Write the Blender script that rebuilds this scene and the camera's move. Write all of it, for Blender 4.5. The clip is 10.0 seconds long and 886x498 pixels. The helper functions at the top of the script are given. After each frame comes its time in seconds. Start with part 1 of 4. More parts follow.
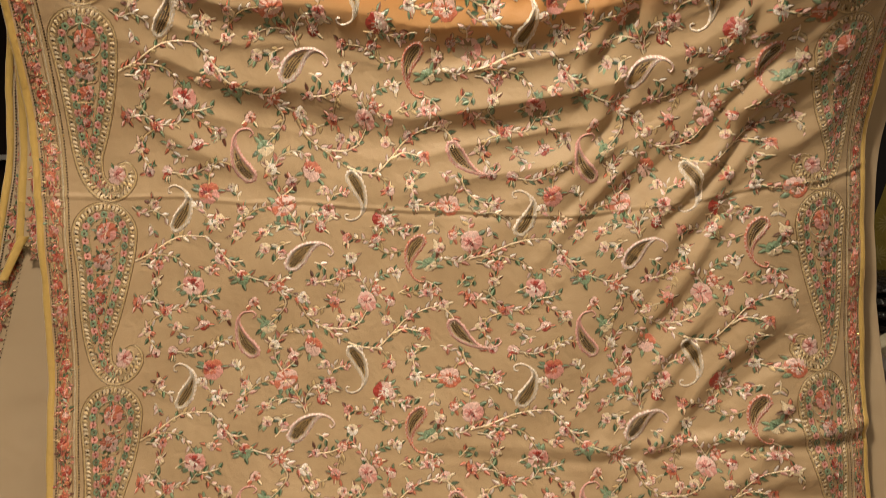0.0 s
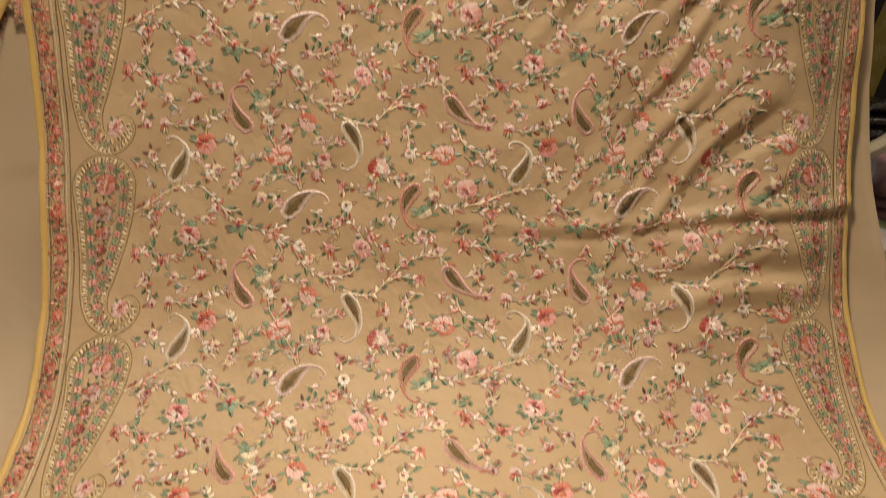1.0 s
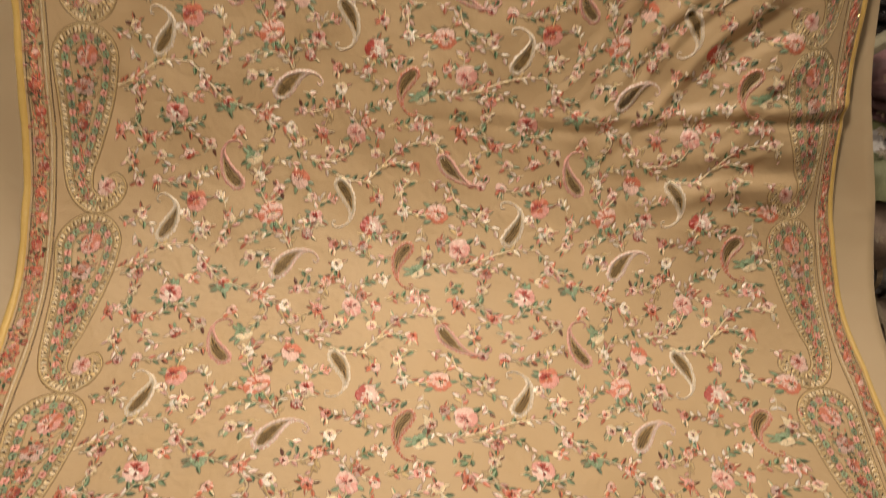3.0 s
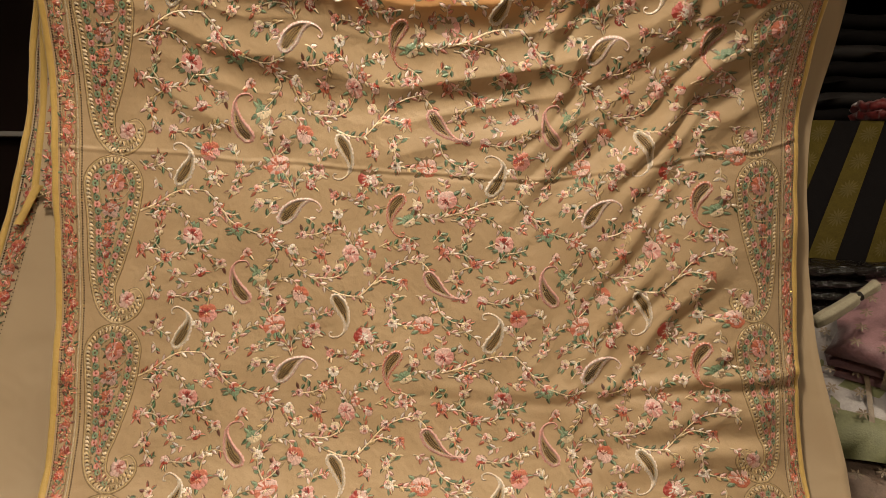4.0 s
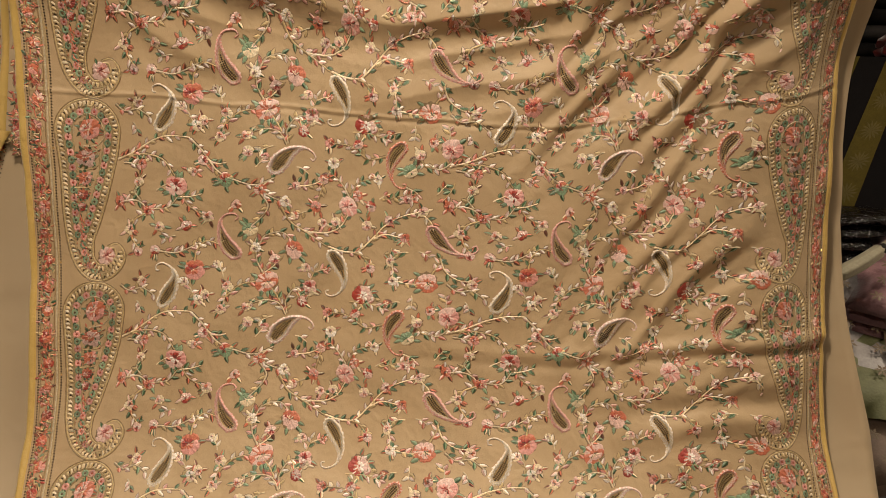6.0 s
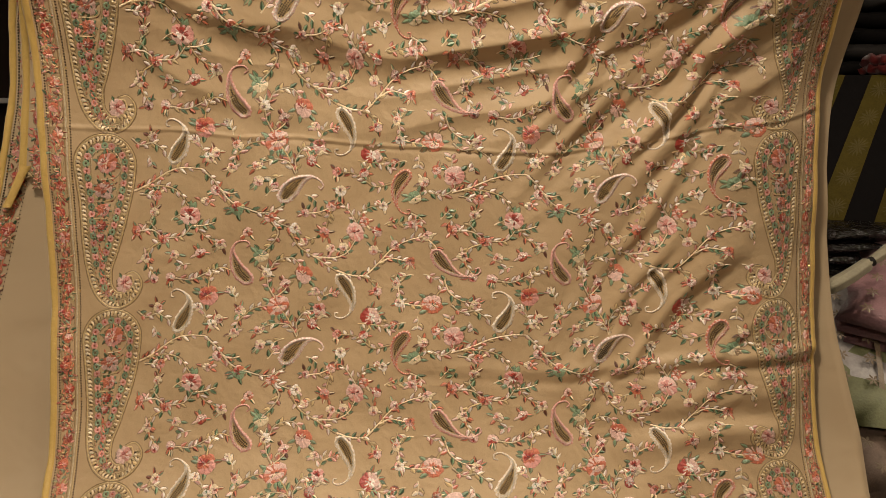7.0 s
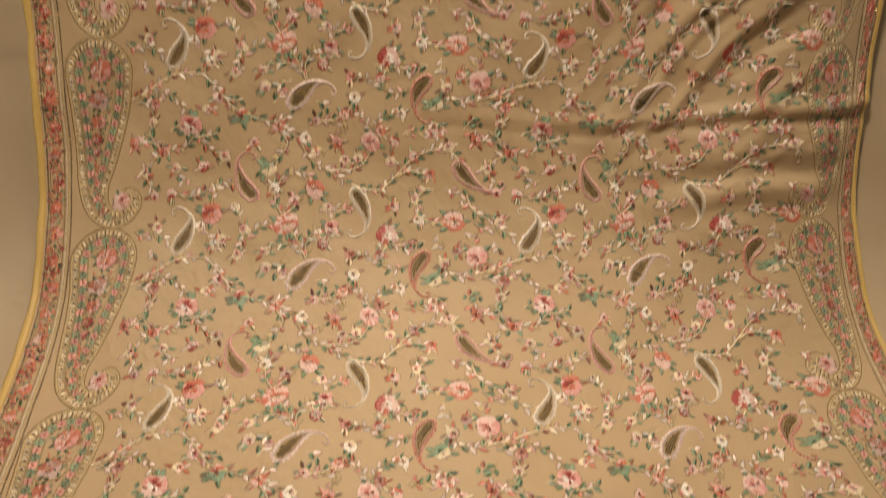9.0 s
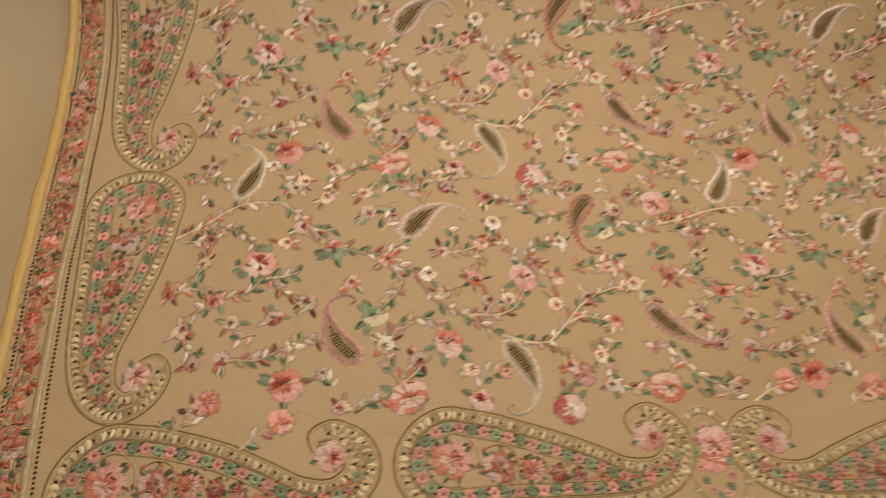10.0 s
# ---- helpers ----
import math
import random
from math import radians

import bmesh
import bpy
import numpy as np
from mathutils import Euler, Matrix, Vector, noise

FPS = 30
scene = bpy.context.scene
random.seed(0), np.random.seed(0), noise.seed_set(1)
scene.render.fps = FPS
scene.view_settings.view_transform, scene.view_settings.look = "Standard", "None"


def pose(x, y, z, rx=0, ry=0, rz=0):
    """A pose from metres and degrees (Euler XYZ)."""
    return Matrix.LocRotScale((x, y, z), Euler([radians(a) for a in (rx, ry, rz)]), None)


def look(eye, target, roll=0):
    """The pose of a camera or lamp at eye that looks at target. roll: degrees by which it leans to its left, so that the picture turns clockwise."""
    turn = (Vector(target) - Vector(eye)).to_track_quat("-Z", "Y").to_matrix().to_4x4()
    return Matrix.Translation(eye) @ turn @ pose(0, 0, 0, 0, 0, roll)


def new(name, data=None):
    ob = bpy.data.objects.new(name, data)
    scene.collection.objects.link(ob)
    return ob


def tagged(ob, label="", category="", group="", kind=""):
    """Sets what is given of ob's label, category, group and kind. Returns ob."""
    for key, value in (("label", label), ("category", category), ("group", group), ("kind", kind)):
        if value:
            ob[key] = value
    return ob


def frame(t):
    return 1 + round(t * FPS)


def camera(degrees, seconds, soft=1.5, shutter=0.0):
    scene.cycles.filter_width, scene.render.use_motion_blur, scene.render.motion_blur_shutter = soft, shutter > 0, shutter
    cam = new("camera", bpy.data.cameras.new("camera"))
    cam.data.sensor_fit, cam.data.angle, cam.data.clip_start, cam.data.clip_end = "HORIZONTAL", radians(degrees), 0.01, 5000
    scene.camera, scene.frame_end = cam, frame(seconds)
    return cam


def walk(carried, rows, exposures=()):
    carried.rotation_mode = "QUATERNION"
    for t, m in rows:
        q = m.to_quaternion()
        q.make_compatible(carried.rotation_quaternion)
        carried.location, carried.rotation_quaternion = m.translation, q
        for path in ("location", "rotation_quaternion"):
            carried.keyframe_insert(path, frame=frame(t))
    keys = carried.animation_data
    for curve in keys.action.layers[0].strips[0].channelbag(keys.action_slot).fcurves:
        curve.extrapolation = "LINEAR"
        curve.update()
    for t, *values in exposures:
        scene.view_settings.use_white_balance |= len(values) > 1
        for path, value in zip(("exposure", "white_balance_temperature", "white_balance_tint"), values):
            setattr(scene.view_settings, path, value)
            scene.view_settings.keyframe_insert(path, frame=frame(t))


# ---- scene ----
cam = camera(59.7, 10.0, soft=0.6, shutter=0.3)
PATH = [
    (0, (0.099, -1.080, 1.580), (0.038, 0.904, 1.436), -1.14),
    (0.5, (0.070, -1.097, 1.513), (0.043, 0.885, 1.257), -0.38),
    (1, (0.068, -1.106, 1.405), (0.071, 0.864, 1.001), 0.40),
    (1.5, (0.035, -1.080, 1.372), (0.113, 0.818, 0.705), 2.05),
    (2, (0.000, -1.037, 1.377), (0.144, 0.717, 0.429), 3.80),
    (2.2, (0.001, -1.018, 1.393), (0.146, 0.677, 0.352), 4.26),
    (3.3, (0.040, -1.138, 1.436), (0.116, 0.830, 0.975), 2.48),
    (3.5, (0.091, -1.166, 1.428), (0.098, 0.828, 1.175), 1.83),
    (4, (0.118, -1.200, 1.481), (0.089, 0.795, 1.405), 0.56),
    (4.5, (0.104, -1.184, 1.508), (0.088, 0.813, 1.424), 0.49),
    (5, (0.063, -1.066, 1.488), (0.084, 0.930, 1.361), -0.07),
    (5.5, (0.072, -1.029, 1.519), (0.086, 0.955, 1.181), 1.12),
    (5.7, (0.085, -1.066, 1.515), (0.090, 0.919, 1.212), 1.11),
    (6.8, (0.106, -1.145, 1.521), (0.087, 0.834, 1.289), -0.08),
    (7, (0.090, -1.157, 1.530), (0.087, 0.826, 1.310), -0.28),
    (7.5, (0.083, -1.141, 1.516), (0.074, 0.844, 1.302), -0.36),
    (8, (0.082, -1.125, 1.516), (0.079, 0.858, 1.251), -0.59),
    (8.5, (0.069, -1.107, 1.492), (0.070, 0.860, 1.083), -0.03),
    (9, (0.010, -1.087, 1.411), (0.094, 0.819, 0.721), 1.66),
    (9.5, (-0.043, -1.036, 1.336), (0.087, 0.758, 0.398), 2.85),
    (10, (-0.182, -0.936, 1.239), (-0.000, 0.773, 0.167), 4.33),
]
walk(cam, [(t, look(eye, target, roll)) for t, eye, target, roll in PATH],
     exposures=[(0, 0.33), (0.7, 0.3), (1.5, -0.06), (2.2, -0.06), (3.5, 0.22), (4.5, 0.22), (5.5, 0.2), (7.5, 0.12), (8.5, 0.08), (9.0, -0.02), (9.5, -0.02), (10, -0.28)])

# the fall of the cloth: its slope in degrees along its length, and how its width is laid out
FALL_V = [-0.75, -0.38, -0.24, -0.17, 0.03, 0.15, 0.27, 0.38, 0.50, 0.62, 0.73, 0.85, 0.97, 1.08, 1.2, 1.6]
FALL_ANGLE = [126, 122, 110, 94.4, 92.7, 86.2, 83.3, 66.9, 45.7, 29.6, 25.5, 28.7, 27.8, 25.2, 22.1, 16.2]
COLUMN_U = [-0.51, -0.427, -0.319, -0.229, -0.162, -0.0835, 0.0, 0.063, 0.135, 0.225, 0.2915, 0.370, 0.4537, 0.498, 0.540, 0.58, 0.63]
COLUMN_X = [-0.460, -0.382, -0.291, -0.203, -0.128, -0.052, 0.024, 0.090, 0.174, 0.263, 0.327, 0.395, 0.470, 0.521, 0.555, 0.583, 0.616]
COLUMN_OUT = [0.02, 0.018, 0.0, -0.012, -0.020, -0.018, -0.018, -0.018, -0.018, -0.008, 0.003, 0.03, 0.05, 0.048, 0.04, 0.02, -0.01]
COLUMN_DROP = [0.005, 0.004, -0.003, 0.003, -0.002, 0.002, 0.003, 0.002, 0.008, 0.008, 0.0, -0.004, -0.010, -0.004, 0.0, 0.003, 0.004]
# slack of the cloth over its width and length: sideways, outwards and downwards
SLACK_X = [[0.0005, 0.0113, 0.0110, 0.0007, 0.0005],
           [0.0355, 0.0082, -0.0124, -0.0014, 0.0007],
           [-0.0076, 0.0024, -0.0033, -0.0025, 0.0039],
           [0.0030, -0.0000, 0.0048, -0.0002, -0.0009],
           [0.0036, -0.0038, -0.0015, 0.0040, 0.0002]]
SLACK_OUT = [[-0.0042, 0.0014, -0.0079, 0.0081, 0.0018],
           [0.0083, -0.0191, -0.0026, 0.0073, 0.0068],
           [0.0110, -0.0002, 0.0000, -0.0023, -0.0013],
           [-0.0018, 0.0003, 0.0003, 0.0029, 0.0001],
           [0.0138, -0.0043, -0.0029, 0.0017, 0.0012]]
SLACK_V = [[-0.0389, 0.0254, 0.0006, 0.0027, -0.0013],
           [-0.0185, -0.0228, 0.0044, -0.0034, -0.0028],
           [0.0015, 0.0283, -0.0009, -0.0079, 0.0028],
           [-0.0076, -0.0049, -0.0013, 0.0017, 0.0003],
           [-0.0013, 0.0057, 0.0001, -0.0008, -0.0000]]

# ---------------------------------------------------------------- light
world = bpy.data.worlds.new("shop_world")
scene.world = world
world.use_nodes = True
world.node_tree.nodes["Background"].inputs[0].default_value = (1.0, 0.86, 0.68, 1)
world.node_tree.nodes["Background"].inputs[1].default_value = 0.02

CEILING = 2.75
# ceiling spots, out of view: place, what they are turned to, size, watts
# the last two are added fill, for the room and the pile
LAMPS = [((-0.24, -0.86, 2.60), (0.05, -0.15, 1.05), 0.24, 8.6), ((0.08, -0.30, 2.62), (0.05, -0.25, 0.9), 0.20, 3.6), ((0.5, -3.3, 2.6), (0.2, -0.5, 1.0), 0.45, 5.0), ((1.55, -0.35, 2.6), (1.1, 0.3, 1.2), 0.3, 3.0)]
for spot, aim, size, watts in LAMPS:
    data = bpy.data.lights.new("unseen_spot_lamp", "AREA")
    data.shape, data.size, data.energy, data.color = "SQUARE", size, watts, (1.0, 0.86, 0.68)
    data.spread = radians(115)
    new("unseen_spot_lamp", data).matrix_world = look(spot, aim)


# ---------------------------------------------------------------- materials
def shader(name, colour, rough=0.6, metal=0.0, vary=0.12, grain=900.0, bump=0.15, sheen=0.0, island=0.15, coarse=6.0, specular=0.5):
    m = bpy.data.materials.new(name)
    m.use_nodes = True
    n, l = m.node_tree.nodes, m.node_tree.links
    b = n["Principled BSDF"]
    b.inputs["Roughness"].default_value, b.inputs["Metallic"].default_value = rough, metal
    b.inputs["Specular IOR Level"].default_value = specular
    b.inputs["Sheen Weight"].default_value, b.inputs["Sheen Roughness"].default_value = sheen, 0.4
    co = n.new("ShaderNodeTexCoord")
    fine, wide = n.new("ShaderNodeTexNoise"), n.new("ShaderNodeTexNoise")
    fine.inputs["Scale"].default_value, wide.inputs["Scale"].default_value = grain, coarse
    fine.inputs["Detail"].default_value, wide.inputs["Detail"].default_value = 3, 4
    geo, mixa, mixb, hsv = n.new("ShaderNodeNewGeometry"), n.new("ShaderNodeMath"), n.new("ShaderNodeMath"), n.new("ShaderNodeHueSaturation")
    mixa.operation, mixb.operation = "ADD", "MULTIPLY_ADD"
    l.new(co.outputs["Object"], fine.inputs["Vector"]), l.new(co.outputs["Object"], wide.inputs["Vector"])
    l.new(fine.outputs["Fac"], mixa.inputs[0]), l.new(wide.outputs["Fac"], mixa.inputs[1])
    mixb.inputs[1].default_value = vary
    l.new(mixa.outputs[0], mixb.inputs[0])
    isl = n.new("ShaderNodeMath")
    isl.operation, isl.inputs[1].default_value, isl.inputs[2].default_value = "MULTIPLY_ADD", island * 2, 1 - vary - island
    l.new(geo.outputs["Random Per Island"], isl.inputs[0]), l.new(isl.outputs[0], mixb.inputs[2])
    hsv.inputs["Color"].default_value = (*colour, 1)
    l.new(mixb.outputs[0], hsv.inputs["Value"]), l.new(hsv.outputs["Color"], b.inputs["Base Color"])
    bp = n.new("ShaderNodeBump")
    bp.inputs["Strength"].default_value, bp.inputs["Distance"].default_value = bump, 0.001
    l.new(fine.outputs["Fac"], bp.inputs["Height"]), l.new(bp.outputs["Normal"], b.inputs["Normal"])
    return m


def thread(name, colour, rough=0.31, **k):
    return shader("thread_" + name, colour, rough, vary=0.75, grain=620, bump=0.75, sheen=0.2, island=0.30, coarse=210, specular=0.7, **k)


BASE = (0.475, 0.335, 0.19)
M_cloth = shader("beige_crepe", BASE, 0.52, vary=0.05, grain=1400, bump=0.25, sheen=0.35, island=0.0, coarse=5, specular=0.35)
M_lining = shader("plain_crepe", (0.46, 0.345, 0.215), 0.5, vary=0.06, grain=1200, bump=0.2, sheen=0.3, island=0.0, coarse=7, specular=0.35)
M_edge = shader("yellow_binding", (0.60, 0.40, 0.12), 0.42, vary=0.14, grain=700, bump=0.4, sheen=0.3, island=0.0, coarse=40)
T = {
    "cream": thread("cream", (0.70, 0.57, 0.38)),
    "white": thread("white", (0.80, 0.72, 0.65)),
    "blush": thread("blush", (0.68, 0.45, 0.39)),
    "pink": thread("pink", (0.63, 0.29, 0.25)),
    "coral": thread("coral", (0.53, 0.155, 0.085)),
    "red": thread("red", (0.36, 0.045, 0.03)),
    "rust": thread("rust", (0.13, 0.038, 0.02)),
    "green": thread("green", (0.04, 0.095, 0.04)),
    "teal": thread("teal", (0.20, 0.285, 0.17)),
    "olive": thread("olive", (0.085, 0.075, 0.03)),
    "gold": thread("gold", (0.52, 0.38, 0.19), 0.45, metal=0.1),
    "cord": thread("cord", (0.27, 0.175, 0.075)),
    # dark brown outlines, with the shade round raised stitches put into the colour
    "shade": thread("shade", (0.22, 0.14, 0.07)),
    "dark": shader("dark_bead", (0.04, 0.025, 0.012), 0.4, vary=0.3, bump=0.1, island=0.6, specular=0.3),
    "net": shader("net_ground", (0.36, 0.23, 0.09), 0.5, vary=0.2, bump=0.4, island=0.2),
    "sequin": shader("sequin", (0.85, 0.62, 0.25), 0.12, 1.0, vary=0.1, bump=0.0, island=0.2),
}
ORDER = list(T)


def paint_swag_light():
    """Paints warm orange swag light into the base colour, in a swag-shaped band at the top of the shawl."""
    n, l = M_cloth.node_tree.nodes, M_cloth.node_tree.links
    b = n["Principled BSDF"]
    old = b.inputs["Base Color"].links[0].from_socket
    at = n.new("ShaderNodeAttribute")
    at.attribute_name = "swag_light"
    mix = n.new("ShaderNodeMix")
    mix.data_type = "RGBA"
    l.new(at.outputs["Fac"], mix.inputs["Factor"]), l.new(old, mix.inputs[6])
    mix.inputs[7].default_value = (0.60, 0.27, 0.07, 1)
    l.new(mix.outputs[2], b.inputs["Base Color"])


paint_swag_light()


def rumple(m, scale, depth):
    """Soft wrinkles on top of the fine weave."""
    n, l = m.node_tree.nodes, m.node_tree.links
    b = n["Principled BSDF"]
    fine = b.inputs["Normal"].links[0].from_node
    co, tex, bp = n.new("ShaderNodeTexCoord"), n.new("ShaderNodeTexNoise"), n.new("ShaderNodeBump")
    tex.inputs["Scale"].default_value, tex.inputs["Detail"].default_value, tex.inputs["Distortion"].default_value = scale, 2, 0.3
    bp.inputs["Strength"].default_value, bp.inputs["Distance"].default_value = 0.6, depth
    l.new(co.outputs["Object"], tex.inputs["Vector"]), l.new(tex.outputs["Fac"], bp.inputs["Height"]), l.new(bp.outputs["Normal"], fine.inputs["Normal"])


rumple(M_cloth, 30, 0.006)
rumple(M_lining, 12, 0.010)
rumple(M_edge, 90, 0.003)

# ---------------------------------------------------------------- the drape
UNIT = 0.000803                       # metres in a unit of the embroidery chart
MID_X, MID_Y = 722.0, 322.0           # the chart's middle, on the shawl's axis
CELL_X, CELL_Y = 565.0, 305.0         # the repeat of the floral field
STEP = 0.004
RELIEF = 0.75                         # how far the thread work stands off the cloth
ALONG = np.arange(-0.75, 1.60, STEP)


def smooth(a, b, x):
    t = np.clip((x - a) / (b - a), 0, 1)
    return t * t * (3 - 2 * t)


def run_profile():
    a = np.radians(np.interp(ALONG, FALL_V, FALL_ANGLE))
    a = np.convolve(np.pad(a, 8, mode="edge"), np.ones(17) / 17, "valid")
    y, z = np.cumsum(-np.cos(a)) * STEP, np.cumsum(-np.sin(a)) * STEP
    y0, z0 = np.interp(0.245, ALONG, y), np.interp(0.245, ALONG, z)
    return a, y - y0, z - z0 + 1.2


FALL, PROF_Y, PROF_Z = run_profile()


def folds(u, v):
    """How far the cloth stands out of its even fall, in metres."""
    d = np.zeros_like(u)
    # swags between the two hanging corners
    lag = 0.02 * np.sin(u * 9 + 1) + 0.012 * np.sin(u * 21 + v * 8)
    phase = v + 0.70 * (u - 0.02) ** 2 + lag * 0.5
    hang = smooth(-0.03, -0.20, v) * smooth(-0.46, -0.15, u) * smooth(0.62, 0.42, u)
    d += hang * (0.0048 * np.sin(phase * 62 + 1.2) + 0.0085 * (0.5 - np.abs(np.sin(phase * 64 + u * 3.5 + 0.8 * np.sin(u * 8 + v * 11)))) * (0.65 + 0.35 * np.sin(u * 13)))
    # folds that run down from the gathered upper corner, some long, some short
    run = 0.80 * v - 0.56 * u
    q = 0.80 * u + 0.56 * v + 0.14 * (v + 0.1) ** 2 + 0.016 * np.sin(run * 7 + 1) + 0.010 * np.sin(v * 14 + u * 5) + 0.005 * np.sin(v * 33 - u * 11)
    wide = smooth(0.10, 0.36, u + 0.38 * np.clip(-v, 0, 1)) * smooth(0.44, 0.12, v) * smooth(0.53, 0.44, u)
    one = np.clip(0.35 + 0.9 * np.sin(run * 9.7 + q * 19 + 0.5), 0, 1)
    two = np.clip(0.25 + 0.9 * np.sin(run * 13.1 - q * 31 + 1), 0, 1)
    d += 0.8 * wide * (0.0150 * one * (0.5 - np.abs(np.sin(q * 42 + 0.3 + 0.75 * np.sin(q * 17)))) + 0.0060 * two * np.sin(q * 143 + 2.2 + 2 * np.sin(run * 5))
                 + 0.0014 * np.sin(q * 250 + 6 * run) * (one + two) + 0.005 * np.sin(q * 37 + run * 3))
    # slack, shallow dimples all over
    d += 0.0017 * np.sin(u * 41 + 3 * np.sin(v * 9)) * np.sin(v * 37 + 2 * np.sin(u * 8 + 1)) * smooth(1.0, 0.7, v) + 0.0016 * np.sin(u * 17 + v * 23 + 2 * np.sin(v * 6 + u * 5))
    # the border below the corner stays gathered
    d += smooth(0.42, 0.50, u) * smooth(0.35, 0.1, v) * 0.0013 * np.sin(v * 58 + u * 30)
    # long soft undulation
    d += 0.004 * np.sin(u * 7 + v * 4) * smooth(0.9, 0.5, v) + 0.0015 * np.sin(u * 23 - v * 17)
    # pressed crease across the whole width
    c = v + 0.075 - 0.012 * np.sin(u * 4.5 + 0.6) + 0.10 * np.clip(u - 0.25, 0, 1) ** 2
    d += 0.0018 * np.exp(-(c / 0.0024) ** 2) - 0.0014 * np.exp(-((c - 0.0048) / 0.0032) ** 2) * smooth(-0.5, 0.2, u)
    # pushed-up fold lower down
    e = v - 0.272 - 0.01 * np.sin(u * 6)
    d += smooth(-0.10, 0.45, u) * (0.0046 * np.exp(-((e + 0.010) / 0.010) ** 2) - 0.0038 * np.exp(-((e - 0.008) / 0.008) ** 2))
    g = v - 0.365 - 0.10 * (0.5 - u)
    d += smooth(0.22, 0.40, u) * smooth(0.62, 0.50, u) * 0.0045 * np.sin(g * 95) * np.exp(-(g / 0.05) ** 2)
    return d


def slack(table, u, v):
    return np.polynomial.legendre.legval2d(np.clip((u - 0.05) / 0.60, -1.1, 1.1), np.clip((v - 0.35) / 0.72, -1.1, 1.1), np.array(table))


def drape(u, v, h=0.0):
    """The place in the room of a point of the shawl: u across, v down its length, h above its face."""
    u, v = np.broadcast_arrays(np.asarray(u, float), np.asarray(v, float))
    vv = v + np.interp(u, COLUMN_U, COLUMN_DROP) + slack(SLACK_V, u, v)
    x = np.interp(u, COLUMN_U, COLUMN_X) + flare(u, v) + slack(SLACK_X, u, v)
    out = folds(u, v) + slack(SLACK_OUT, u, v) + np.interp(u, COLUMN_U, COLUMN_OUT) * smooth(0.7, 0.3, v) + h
    a = np.interp(vv, ALONG, FALL)
    y, z = np.interp(vv, ALONG, PROF_Y), np.interp(vv, ALONG, PROF_Z)
    return np.stack([x, y - np.sin(a) * out, z + np.cos(a) * out], -1)


def under(x, v, h=0.0):
    """The same for the plain layer that hangs behind; x is metres across the room."""
    x, v = np.broadcast_arrays(np.asarray(x, float), np.asarray(v, float))
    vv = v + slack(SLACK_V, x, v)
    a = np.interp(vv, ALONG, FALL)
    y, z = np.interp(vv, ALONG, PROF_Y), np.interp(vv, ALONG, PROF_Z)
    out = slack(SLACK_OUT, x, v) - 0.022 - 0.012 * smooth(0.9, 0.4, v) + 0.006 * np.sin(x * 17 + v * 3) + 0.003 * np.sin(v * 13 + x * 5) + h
    return np.stack([x, y - np.sin(a) * out, z + np.cos(a) * out], -1)


# ---------------------------------------------------------------- stitching
def spline(points, n):
    """A smooth curve through points, n places on it."""
    p = np.asarray(points, float)
    if len(p) == 2:
        return p[0] + np.linspace(0, 1, n)[:, None] * (p[1] - p[0])
    p = np.vstack([2 * p[0] - p[1], p, 2 * p[-1] - p[-2]])
    t = np.linspace(0, len(p) - 3 - 1e-6, n)
    i, f = t.astype(int), (t % 1)[:, None]
    a, b, c, d = p[i], p[i + 1], p[i + 2], p[i + 3]
    return 0.5 * (2 * b + (c - a) * f + (2 * a - 5 * b + 4 * c - d) * f**2 + (3 * b - a - 3 * c + d) * f**3)


def normals(p):
    t = np.gradient(p, axis=0)
    t /= np.linalg.norm(t, axis=1)[:, None] + 1e-9
    return np.stack([-t[:, 1], t[:, 0]], 1)


